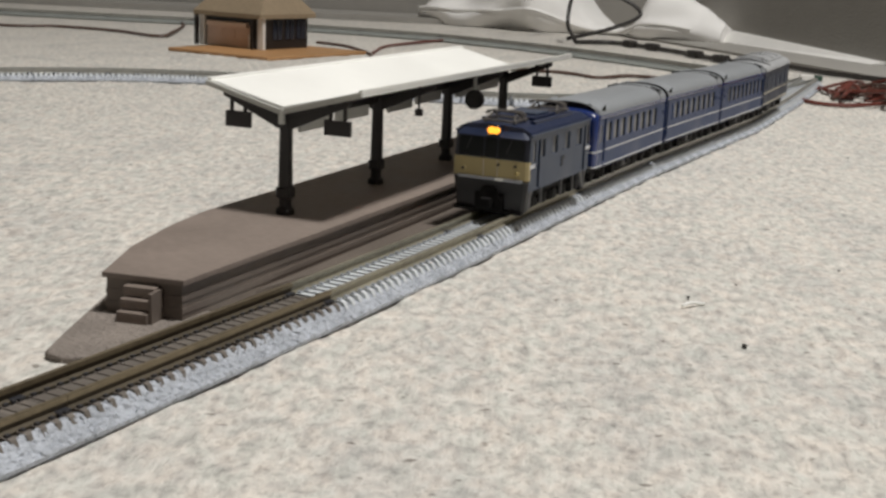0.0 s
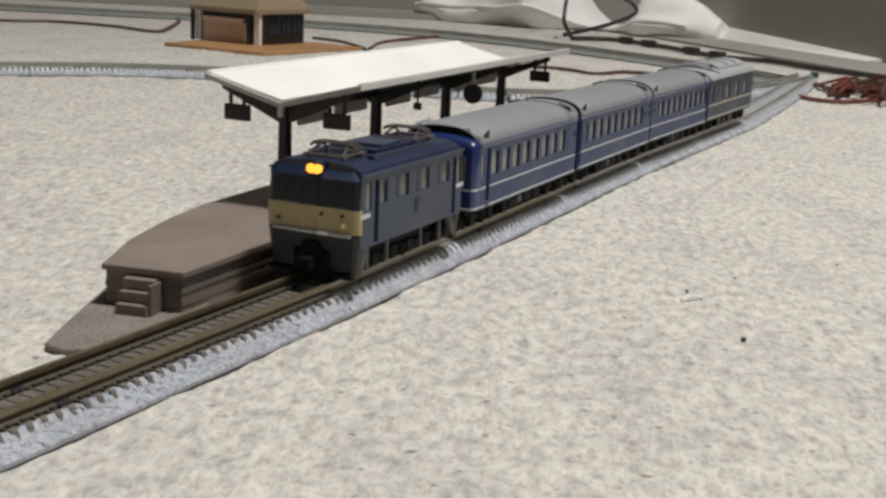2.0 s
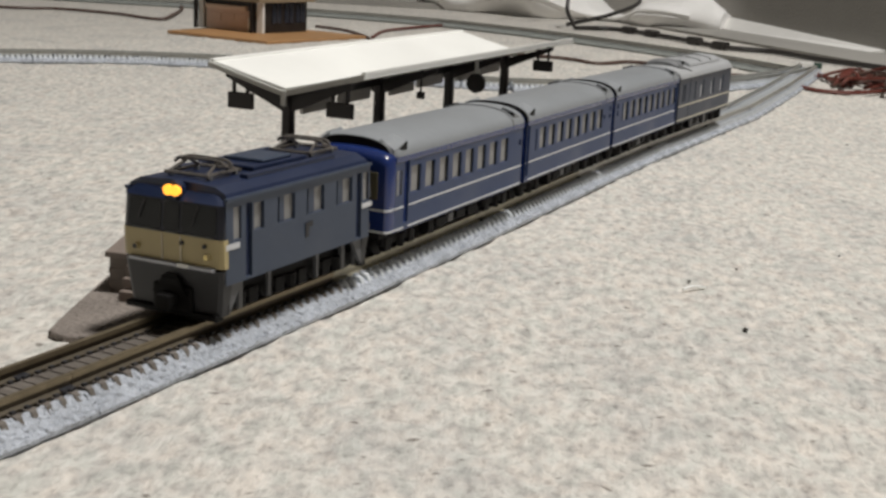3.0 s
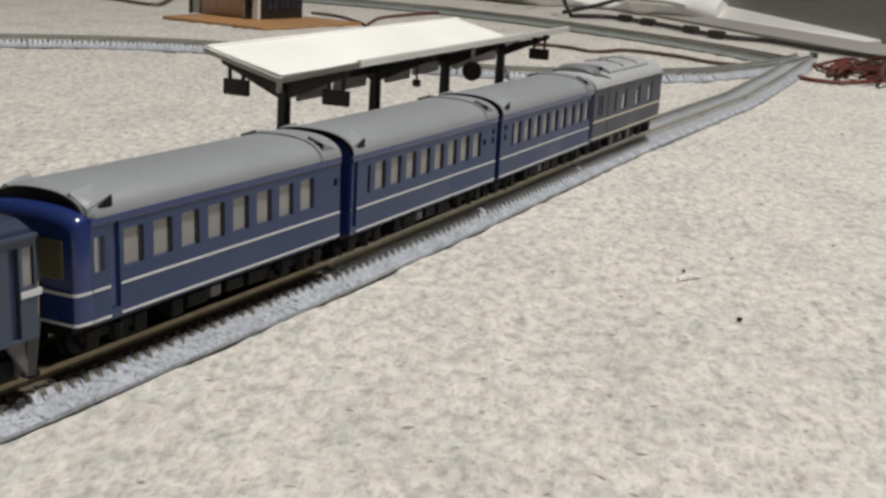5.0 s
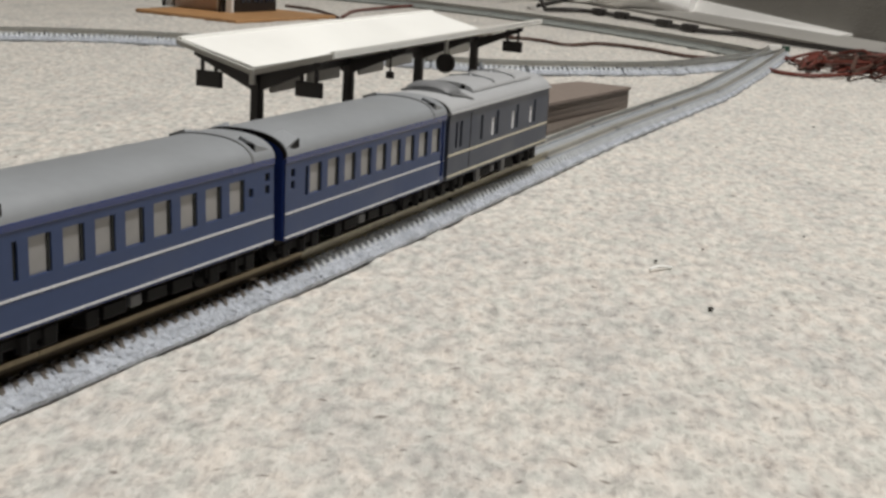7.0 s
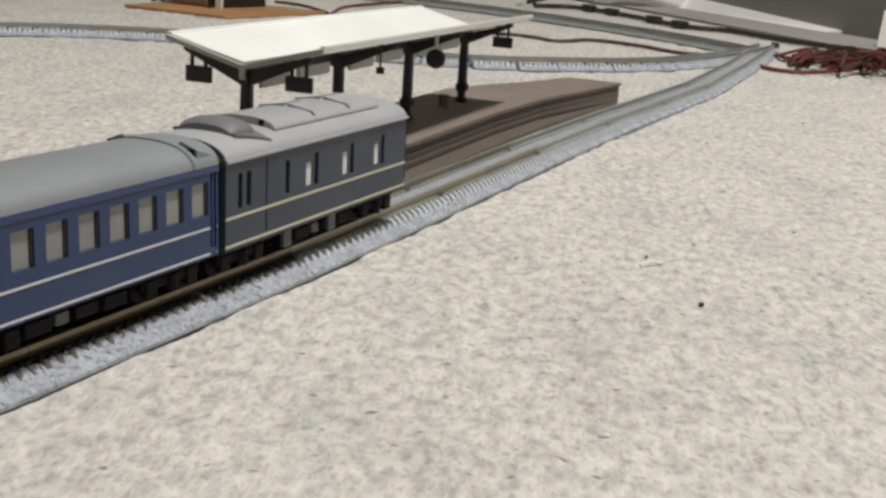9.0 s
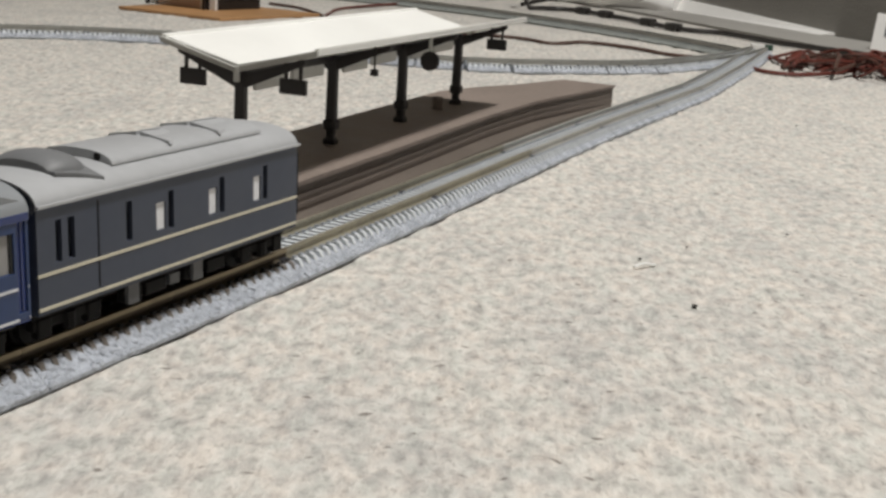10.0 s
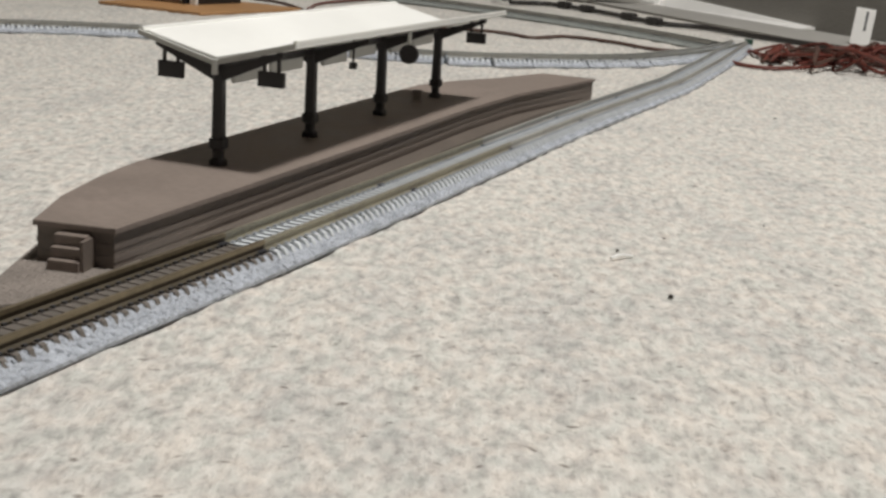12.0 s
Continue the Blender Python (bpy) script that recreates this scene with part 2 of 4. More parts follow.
def tube(bm, pts, r, seg=8, per=10):
    line = spline_points(pts, per)
    rings = []
    for i, p in enumerate(line):
        d = (line[min(i + 1, len(line) - 1)] - line[max(i - 1, 0)]).normalized()
        side = d.cross(Vector((0, 0, 1)))
        side = side.normalized() if side.length > 1e-4 else Vector((1, 0, 0))
        up = side.cross(d)
        rings.append([p + r * (math.cos(2 * math.pi * k / seg) * side + math.sin(2 * math.pi * k / seg) * up) for k in range(seg)])
    return loft(bm, rings)


def thing(name, m, label, category, group=""):
    ob = new(name)
    ob.empty_display_size = 0.01
    ob.matrix_basis = m
    return tagged(ob, label, category, group)


# ---------------------------------------------------------------- room
def build_room():
    bm = bm_new()
    box(bm, -2.6, 2.2, -2.2, 2.0, -0.03, -0.0004)
    floor = tagged(part("floor", bm, CARPET), "mottled oatmeal grey felt carpet covering the floor", "carpet", kind="structure")
    # the felted pile round the layout stands up in soft uneven tufts
    rng = np.random.default_rng(8)
    step, x0, y0, nx, ny = 0.0013, -0.40, 0.06, 640, 620
    rough = rng.standard_normal((ny, nx))
    fy, fx = np.meshgrid(np.fft.fftfreq(ny), np.fft.fftfreq(nx), indexing="ij")
    spectrum = np.fft.fft2(rough)

    def soft(width, stretch=1.0):
        h = np.real(np.fft.ifft2(spectrum * np.exp(-2 * (math.pi * width) ** 2 * (fx ** 2 + (stretch * fy) ** 2))))
        return h / h.std()

    h = 0.00014 * soft(0.8) + 0.00015 * soft(1.7) + 0.00006 * soft(6.0)
    rim = np.minimum(np.minimum(np.arange(nx), np.arange(nx)[::-1])[None, :], np.minimum(np.arange(ny), np.arange(ny)[::-1])[:, None])
    h = np.clip(h - 0.00004, -0.00036, 0.00034) * np.clip(rim / 12, 0, 1) - 0.0005 * (rim == 0)
    gx, gy = np.meshgrid(x0 + step * np.arange(nx), y0 + step * np.arange(ny))
    verts = np.stack((gx, gy, h), axis=-1).reshape(-1, 3)
    ids = np.arange(nx * ny).reshape(ny, nx)
    quads = np.stack((ids[:-1, :-1], ids[:-1, 1:], ids[1:, 1:], ids[1:, :-1]), axis=-1).reshape(-1, 4)
    me = bpy.data.meshes.new("carpet_pile")
    me.from_pydata(verts.tolist(), [], quads.tolist())
    me.materials.append(CARPET)
    me.polygons.foreach_set("use_smooth", [True] * len(me.polygons))
    pile = new("pile", me)
    pile.parent = floor
    pile["label"] = "soft uneven felt pile"
    corner = Vector((-0.2855, 1.352, 0))
    back = Vector((0.945, 0.326, 0)).normalized()
    side = Vector((0.674, -0.738, 0)).normalized()

    def wall(name, a, b, out, z0, z1, thick, material, label, category):
        bm = bm_new()
        o = out.normalized() * thick
        prism(bm, [(p.x, p.y) for p in (a, b, b + o, a + o)], z0, z1)
        return tagged(part(name, bm, material), label, category, kind="structure")

    n_back = Vector((-0.326, 0.945, 0))
    n_side = Vector((0.738, 0.674, 0)).normalized()
    far_left = corner - back * 2.4
    wall("wall_back", far_left, corner, n_back, -0.03, 2.4, 0.1, WALL, "plain grey wallpapered wall behind the layout", "wall")
    end = corner + side * 0.66
    wall("wall_side", corner, end, n_side, -0.03, 2.4, 0.1, WALL, "plain grey wallpapered wall meeting the back wall", "wall")
    # the rest of the room, behind and beside the camera
    wall("wall_east", Vector((2.2, 2.0, 0)), Vector((2.2, -2.2, 0)), Vector((1, 0, 0)), -0.03, 2.4, 0.1, BEIGE_WALL, "plain beige wall closing the room", "wall")
    wall("wall_south", Vector((-2.6, -2.2, 0)), Vector((2.2, -2.2, 0)), Vector((0, -1, 0)), -0.03, 2.4, 0.1, BEIGE_WALL, "plain beige wall closing the room", "wall")
    wall("wall_west", Vector((-2.6, 2.0, 0)), Vector((-2.6, -2.2, 0)), Vector((-1, 0, 0)), -0.03, 2.4, 0.1, BEIGE_WALL, "plain beige wall closing the room", "wall")
    wall("wall_north", Vector((-2.6, 2.0, 0)), Vector((2.2, 2.0, 0)), Vector((0, 1, 0)), -0.03, 2.4, 0.1, BEIGE_WALL, "plain beige wall closing the room", "wall")
    bm = bm_new()
    box(bm, -2.7, 2.3, -2.3, 2.1, 2.4, 2.5)
    tagged(part("ceiling", bm, PLASTER), "plain white plaster ceiling", "ceiling", kind="structure")
    # grey sill strips and the white skirting along the two seen walls
    wall("sill_back", far_left - n_back * 0.002, corner - n_back * 0.002 - back * 0.06, -n_back, 0, 0.006, 0.085, SILL, "grey sill strip along the foot of the wall", "sill")
    wall("sill_side", corner - n_side * 0.002 + side * 0.09, end - n_side * 0.002, -n_side, 0, 0.002, 0.075, SILL, "grey sill strip along the foot of the wall", "sill")
    a, b = corner + side * 0.20, corner + side * 0.44
    bm = bm_new()
    loft(bm, [[(p.x, p.y, 0.0022), (p.x - 0.014 * n_side.x, p.y - 0.014 * n_side.y, 0.0022), (p.x - 0.004 * n_side.x, p.y - 0.004 * n_side.y, 0.0022 + h), (p.x, p.y, 0.0022 + h)] for p, h in ((a, 0.0105), (b, 0.002))])
    tagged(part("baseboard", bm, SKIRT), "white sloped skirting strip along the wall", "baseboard", kind="structure")


build_room()
t = thing("pendant_lamp", pose(0.45, 0.345, 1.70), "round white pendant lamp hanging from the ceiling", "lamp")
part("shade", loft(bm_new(), [[(r * math.cos(k * math.pi / 16), r * math.sin(k * math.pi / 16), z) for k in range(32)] for z, r in ((0.0, 0.17), (0.01, 0.19), (0.05, 0.18), (0.08, 0.06), (0.10, 0.02))]), SKIRT, t, smooth=True)
part("cord", rod(bm_new(), (0, 0, 0.09), (0, 0, 0.70), 0.004), SKIRT, t)

# ---------------------------------------------------------------- track
LINE_Y = [-0.222, -0.082, 0.058, 0.128, 0.198, 0.268, 0.338, 0.408, 0.478, 0.548, 0.66, 0.80]
LINE_X = [-0.0160, -0.0095, -0.0040, -0.0015, 0.0003, 0.0006, 0.0002, 0.0006, 0.0027, 0.0046, 0.0000, -0.0085]
RAIL_TOP = 0.0058
RAIL_PROFILE = [(-0.0009, 0.0036), (-0.0009, 0.0039), (-0.0002, 0.0042), (-0.0002, 0.0050), (-0.0004, 0.0052), (-0.0004, 0.0058),
                (0.0004, 0.0058), (0.0004, 0.0052), (0.0002, 0.0050), (0.0002, 0.0042), (0.0009, 0.0039), (0.0009, 0.0036)]


def centre(y):
    return float(np.interp(y, LINE_Y, LINE_X))


def sleeper_mesh(spot, materials):
    """One sleeper with rail clips; the ends slope down into the ballast."""
    bm = bm_new()
    slots = []

    def tip(sx, inner):
        w = 0.00062
        loft(bm, [[(sx * x, -k * w, 0.0008), (sx * x, k * w, 0.0008), (sx * x, k * w * 0.85, z), (sx * x, -k * w * 0.85, z)] for x, z, k in ((inner, 0.0038, 1), (0.0071, 0.0036, 1), (0.0078, 0.0024, 0.8))])
        slots.extend([0] * (len(bm.faces) - len(slots)))

    reach = 0.0066
    box(bm, -reach, reach, -0.00068, 0.00068, 0.0008, 0.0038)
    slots.extend([0] * len(bm.faces))
    tip(-1, reach)
    tip(1, reach)
    for sx in (-1, 1):
        for off in (-0.0014, 0.0014):
            x = sx * 0.0045 + off
            box(bm, x - spot, x + spot, -0.00038, 0.00038, 0.0036, 0.0042)
    slots.extend([1] * (len(bm.faces) - len(slots)))
    bm.faces.ensure_lookup_table()
    for f, slot in zip(bm.faces, slots):
        f.material_index = slot
    bmesh.ops.recalc_face_normals(bm, faces=bm.faces)
    me = bpy.data.meshes.new("sleeper")
    bm.to_mesh(me)
    bm.free()
    for m in materials:
        me.materials.append(m)
    return me


SLEEPER_PALE = sleeper_mesh(0.0004, (SLEEPER_GLARE, BALLAST))
SLEEPER_FAR = sleeper_mesh(0.0004, (FAR_BED, JOINER))
SLEEPER_DUSTY = sleeper_mesh(0.00034, (SLEEPER_OLD, JOINER))


def ballast_bed(length, slim, rise, rng):
    """Moulded bed: a smooth foot and shoulders of small uneven stones."""
    xs = [-0.0096, -0.0096, -0.0101, -0.0101, -0.0097] + [-0.0092 + 0.0004 * i for i in range(8)]
    zs = [0.0, 0.0004, 0.0005, 0.0011, 0.0014] + [0.0015 + rise * i for i in range(8)]
    cols = [(x * slim, z, 0 if i < 4 else 1) for i, (x, z) in enumerate(zip(xs, zs))]
    cols.append((-0.0058 * slim, 0.0022, 0))
    cols += [(-x, z, k) for x, z, k in reversed(cols)]
    rows = max(2, round(length / 0.0006))
    g = 0.00004
    verts, faces = [], []
    for r in range(rows + 1):
        y = g + (length - 2 * g) * r / rows
        for x, z, k in cols:
            lift = rng.uniform(-0.00028, 0.00030) if k else 0.0
            slide = rng.uniform(-0.00018, 0.00018) if k and 0 < r < rows else 0.0
            verts.append((x + math.copysign(lift * 0.6, x) * k, y + slide, z + lift))
    n = len(cols)
    for r in range(rows):
        for c in range(n - 1):
            i = r * n + c
            faces.append((i, i + 1, i + n + 1, i + n))
    faces += [tuple(range(n)), tuple(range(rows * n + n - 1, rows * n - 1, -1))]
    bm = bm_new()
    me = bpy.data.meshes.new("bed")
    me.from_pydata(verts, [], faces)
    bm.from_mesh(me)
    bpy.data.meshes.remove(me)
    return bm


STONES = random.Random(5)


def track_piece(a, b, dusty, label, bed=BALLAST):
    a, b = Vector((*a, 0)), Vector((*b, 0))
    length = (b - a).length
    turn = math.degrees(math.atan2(-(b - a).x, (b - a).y))
    t = thing("track_section", pose(a.x, a.y, 0, 0, 0, turn), label, "railway track", "sections of model railway track")
    g = 0.00004
    slim = 1.0 if a.x < -0.02 else float(np.interp(a.y, (0.19, 0.25, 0.30, 0.40), (1.0, 0.975, 0.95, 0.92)))
    part("ballast", ballast_bed(length, slim, 0.00030 if dusty else 0.00021, STONES), bed, t, "grey moulded ballast bed")
    for x in (-0.0045, 0.0045):
        if dusty:
            # Brassy head over a darker web on the dusty pieces.
            part("rail_head", box(bm_new(), x - 0.00045, x + 0.00045, g, length - g, 0.00505, 0.00584), RAIL, t, "brassy rail head")
        part("rail", extrude_y(bm_new(), [(x + p, z) for p, z in RAIL_PROFILE], g, length - g), RAIL_WEB if dusty else RAIL_GLARE if a.y > 0.33 or a.x < -0.02 else RAIL_MID, t, "nickel silver rail")
        part("rail_joiner", box(bm_new(), x - 0.0013, x + 0.0013, length - 0.0026, length - g, 0.0033, 0.0042, 0.0002), JOINER, t)
    if dusty:
        part("dusty_infill", box(bm_new(), -0.0031, 0.0031, g, length - g, 0.0029, 0.0036), SLEEPER_OLD, t, "dusty brown infill between the rails")
        for sx in (-1, 1):
            part("dusty_infill", box(bm_new(), sx * 0.0057 - 0.0006, sx * 0.0057 + 0.0006, g, length - g, 0.0028, 0.0033), SLEEPER_OLD, t)
    n = max(1, round(length / 0.00265))
    for i in range(n):
        share("sleeper", SLEEPER_DUSTY if dusty else SLEEPER_PALE if bed == BALLAST else SLEEPER_FAR, t, pose(0, (i + 0.5) * length / n, 0))
    return t


for i in range(len(LINE_Y) - 1):
    old = LINE_Y[i + 1] <= 0.2
    track_piece((LINE_X[i], LINE_Y[i]), (LINE_X[i + 1], LINE_Y[i + 1]), old,
                "straight model track with dusty brown sleepers on grey ballast" if old else "straight model track, pale grey sleepers whitened for glare, on the carpet")

# the loop that comes in from the far side and meets the main line
LOOP = [(-0.62, 0.19), (-0.48, 0.325), (-0.40, 0.408), (-0.3488, 0.462), (-0.3222, 0.493), (-0.2885, 0.520), (-0.245, 0.538), (-0.18, 0.545), (-0.110, 0.5585), (-0.0656, 0.599), (-0.0445, 0.6255), (-0.030, 0.659), (-0.014, 0.73), (-0.0095, 0.80)]
FAR_LOOP = [(-0.95, 0.78), (-0.85, 0.835), (-0.76, 0.872), (-0.66, 0.905), (-0.58, 0.932), (-0.50, 0.95), (-0.42, 0.958), (-0.34, 0.955), (-0.25, 0.925), (-0.20, 0.900), (-0.145, 0.868), (-0.097, 0.838), (-0.056, 0.806), (-0.035, 0.788), (-0.018, 0.772)]
for p, q in zip(FAR_LOOP, FAR_LOOP[1:]):
    track_piece(p, q, False, "dull grey model track along the far side", FAR_BED)
loop_line = spline_points([(*p, 0) for p in LOOP], 3)
for a, b in zip(loop_line, loop_line[1:]):
    track_piece((a.x, a.y), (b.x, b.y), False, "curved model track of pale grey plastic on the carpet")

# ---------------------------------------------------------------- platform
PLAT = pose(-0.0330, 0.2393, 0, 0, 0, 2.94)
RIGHT_EDGE = [(0.0152, -0.0623), (0.0165, -0.015), (0.0175, 0.05), (0.0180, 0.13), (0.0205, 0.175), (0.0325, 0.246)]
LEFT_EDGE = [(0.0100, 0.2475), (0.0, 0.215), (-0.0105, 0.192), (-0.0162, 0.172), (-0.0167, 0.065), (-0.0165, -0.008), (-0.0140, -0.025), (-0.0090, -0.0455), (-0.0013, -0.0647)]
TOP = 0.0092


def inset(poly, d):
    out = []
    n = len(poly)
    for i in range(n):
        a, b, c = (Vector(poly[(i + k) % n]) for k in (-1, 0, 1))
        u, v = (b - a).normalized(), (c - b).normalized()
        w = (Vector((-u.y, u.x)) + Vector((-v.y, v.x))).normalized()
        out.append(tuple(b + w * d))
    return out


def build_platform():
    t = thing("station_platform", PLAT, "taupe plastic model island platform with tapered ends", "platform")
    outline = RIGHT_EDGE + LEFT_EDGE
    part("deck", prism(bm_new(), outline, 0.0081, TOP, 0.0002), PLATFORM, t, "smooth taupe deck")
    part("retaining_wall", prism(bm_new(), inset(outline, 0.0009), 0.0005, 0.0081), PLATFORM_SIDE, t, "brown wall with ledges, side shade in its colour")
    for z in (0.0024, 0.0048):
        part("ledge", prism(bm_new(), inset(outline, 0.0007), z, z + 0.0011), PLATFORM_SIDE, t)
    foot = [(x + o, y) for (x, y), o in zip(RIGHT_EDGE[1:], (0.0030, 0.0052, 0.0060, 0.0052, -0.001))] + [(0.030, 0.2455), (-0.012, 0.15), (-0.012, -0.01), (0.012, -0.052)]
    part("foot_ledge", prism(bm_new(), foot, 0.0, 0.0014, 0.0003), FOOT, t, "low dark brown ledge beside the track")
    inv = PLAT.inverted()
    soil = [inv @ Vector((x, y, 0)) for x, y in ((-0.0235, 0.1515), (-0.0195, 0.1505), (-0.0128, 0.1535), (-0.0120, 0.186), (-0.040, 0.192), (-0.0385, 0.184), (-0.0325, 0.171), (-0.0265, 0.158))]
    part("gravel_apron", prism(bm_new(), [(p.x, p.y) for p in soil], 0.0, 0.0012, 0.0003), SOIL, t, "taupe moulded gravel apron")
    # stairs at the near end
    ends = Vector(RIGHT_EDGE[0]), Vector(LEFT_EDGE[-1])
    mid = ends[1].lerp(ends[0], 0.52)
    d = (ends[0] - ends[1]).normalized()
    m = Matrix.Translation((mid.x, mid.y, 0)) @ Matrix(((d.x, -d.y, 0, 0), (d.y, d.x, 0, 0), (0, 0, 1, 0), (0, 0, 0, 1)))
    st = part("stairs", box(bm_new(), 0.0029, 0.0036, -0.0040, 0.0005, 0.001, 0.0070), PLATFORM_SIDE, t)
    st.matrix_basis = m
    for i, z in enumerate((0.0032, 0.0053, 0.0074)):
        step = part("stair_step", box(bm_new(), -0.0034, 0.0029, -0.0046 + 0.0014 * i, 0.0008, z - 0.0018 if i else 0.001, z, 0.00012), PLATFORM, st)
    return t


build_platform()


def build_canopy():
    t = thing("platform_canopy", PLAT @ Matrix.Translation((0.0005, 0, TOP)), "white butterfly-roof station canopy on dark brown posts", "canopy")
    y0, y1 = -0.0014, 0.1535
    valley, rise, half = 0.0238, 0.0054, 0.0203
    th = 0.0012
    low = rise - 0.0002
    prof = [(-half, valley + low), (-half, valley + low + th), (0, valley + th), (half, valley + rise + th), (half, valley + rise), (0, valley)]
    bm = extrude_y(bm_new(), prof, y0, y1)
    bmesh.ops.bevel(bm, geom=[e for e in bm.edges], offset=0.0003, segments=2, affect="EDGES")
    part("roof", bm, ROOF, t, "bright white plastic roof")
    for sx in (-1, 1):
        up = rise if sx > 0 else low
        lip = [(sx * half, valley + up - 0.0001), (sx * half, valley + up + th + 0.0003), (sx * (half - 0.0011), valley + up + th + 0.0001), (sx * (half - 0.0011), valley + up - 0.0003)]
        part("eaves_rim", extrude_y(bm_new(), lip, y0 - 0.0002, y1 + 0.0002), ROOF, t)
    for y, s in ((y0, -1), (y1, 1)):
        for sx in (-1, 1):
            bm = bm_new()
            up = rise if sx > 0 else low
            ring = [[(x, y + s * k, z) for x, z in ((sx * 0.0004, valley - 0.0002), (sx * 0.0004, valley + th - 0.0003), (sx * half, valley + up + th - 0.0003), (sx * half, valley + up - 0.0002))] for k in (0.0002, 0.0011)]
            part("gable_fascia", loft(bm, ring), ROOF_EDGE, t, "pale grey fascia")
        part("gutter_spout", rod(bm_new(), (0, y + s * 0.0007, valley - 0.0024), (0, y + s * 0.0007, valley + 0.0010), 0.0008), ROOF_EDGE, t)
    for i in range(4):
        y = 0.0482 * i
        bm = bm_new()
        rings = []
        for z, w in ((0, 0.0024), (0.0012, 0.0024), (0.0018, 0.0016), (0.0036, 0.0016), (0.0042, 0.0026), (0.0062, 0.0026), (0.0066, 0.0019), (0.0215, 0.0017), (0.0238, 0.0017)):
            rings.append([(w * 0.72 * a, y + w * 0.72 * b, z) for a, b in ((-1, -0.7), (-0.7, -1), (0.7, -1), (1, -0.7), (1, 0.7), (0.7, 1), (-0.7, 1), (-1, 0.7))])
        post = part("post", loft(bm, rings), POST, t, "dark brown post with a collar")
        for sx in (-1, 1):
            bm = bm_new()
            loft(bm, [[(x, y + k, z) for x, z in ((sx * 0.001, valley - 0.0040), (sx * 0.001, valley - 0.0006), (sx * 0.0165, valley + (0.0040 if sx > 0 else 0.0034)), (sx * 0.0165, valley + 0.0028))] for k in (-0.0008, 0.0008)])
            part("bracket_arm", bm, POST, post)
    part("ridge_beam", box(bm_new(), -0.0007, 0.0007, -0.002, 0.147, valley - 0.0018, valley - 0.0002), POST, t)
    # hanging boards of pale plastic along the valley
    for i in range(3):
        for k, (a, b, foot) in enumerate(((0.006, 0.0215, 0.0185), (0.0245, 0.042, 0.0190))):
            bm = bm_new()
            box(bm, -0.0006, 0.0006, 0.0482 * i + a, 0.0482 * i + b, foot, valley - 0.0002, 0.0005)
            part("hanging_board", bm, ROOF_EDGE, t, "blank pale grey board")

    def sign(x, y, w, z0, z1, name="hanging_sign"):
        s = part(name, box(bm_new(), x - w / 2, x + w / 2, y - 0.0006, y + 0.0006, z0, z1, 0.0002), POST, t, "blank dark brown sign")
        for dx in (-w * 0.27, w * 0.27):
            zt = valley + abs(x + dx) / half * (rise if x > 0 else low) - 0.0002
            bm = bm_new()
            loft(bm, [[(x + dx + a * k, y + b * k, z) for a, b in ((-1, -1), (1, -1), (1, 1), (-1, 1))] for z, k in ((z1 - 0.0001, 0.00035), (zt - 0.0012, 0.00035), (zt, 0.0007))])
            part("hanger", bm, POST, s)

    for y in (0.0, 0.1446):
        for x in (-0.0128, 0.0134):
            sign(x, y, 0.0067, 0.0193 if x < 0 else 0.0196, 0.0231)
    bm = bm_new()
    box(bm, 0.0118, 0.0138, 0.0457, 0.0469, 0.0196, 0.0214, 0.0002)
    rod(bm, (0.0128, 0.0463, 0.0214), (0.0128, 0.0463, 0.0272), 0.0003)
    part("small_sign", bm, POST, t)
    bm = bm_new()
    rod(bm, (0.0133, 0.0837, 0.0206), (0.0133, 0.0851, 0.0206), 0.0028, 24)
    clock = part("clock", bm, POST, t, "round dark clock")
    part("hanger", rod(bm_new(), (0.0133, 0.0844, 0.023), (0.0133, 0.0844, 0.0273), 0.0006), ROOF_EDGE, clock)
    return t


build_canopy()
bm = bm_new()
rings = [[(w * math.cos(k * math.pi / 5), w * math.sin(k * math.pi / 5), z) for k in range(10)] for z, w in ((0, 0.0020), (0.0004, 0.0020), (0.0006, 0.0015), (0.0034, 0.0017), (0.0036, 0.0019), (0.0039, 0.0019), (0.0039, 0.0015), (0.0030, 0.0014))]
t = thing("litter_bin", pose(-0.0400, 0.3690, TOP), "small brown litter bin on the platform deck", "bin")
part("tub", loft(bm, rings), PLATFORM_SIDE, t)


# ---------------------------------------------------------------- rolling stock
def panel(bm, x, depth, y0, y1, z0, z1, holes):
    """A car side at x with recessed openings (ya, yb, za, zb), each with reveals going in by depth."""
    ys = sorted({y0, y1, *[v for h in holes for v in h[:2]]})
    zs = sorted({z0, z1, *[v for h in holes for v in h[2:]]})
    grid = {}

    def v(px, y, z):
        key = (round(px, 6), round(y, 6), round(z, 6))
        if key not in grid:
            grid[key] = bm.verts.new((px, y, z))
        return grid[key]

    for a, b in zip(ys, ys[1:]):
        for c, d in zip(zs, zs[1:]):
            my, mz = (a + b) / 2, (c + d) / 2
            if not any(h[0] < my < h[1] and h[2] < mz < h[3] for h in holes):
                bm.faces.new((v(x, a, c), v(x, b, c), v(x, b, d), v(x, a, d)))
    xi = x - math.copysign(depth, x)
    for a, b, c, d in holes:
        q = [(a, c), (b, c), (b, d), (a, d)]
        for (ya, za), (yb, zb) in zip(q, q[1:] + q[:1]):
            o = [bm.verts.new(p) for p in ((x, ya, za), (x, yb, zb), (xi, yb, zb), (xi, ya, za))]
            bm.faces.new(o)
    bmesh.ops.remove_doubles(bm, verts=bm.verts, dist=1e-6)
    return bm


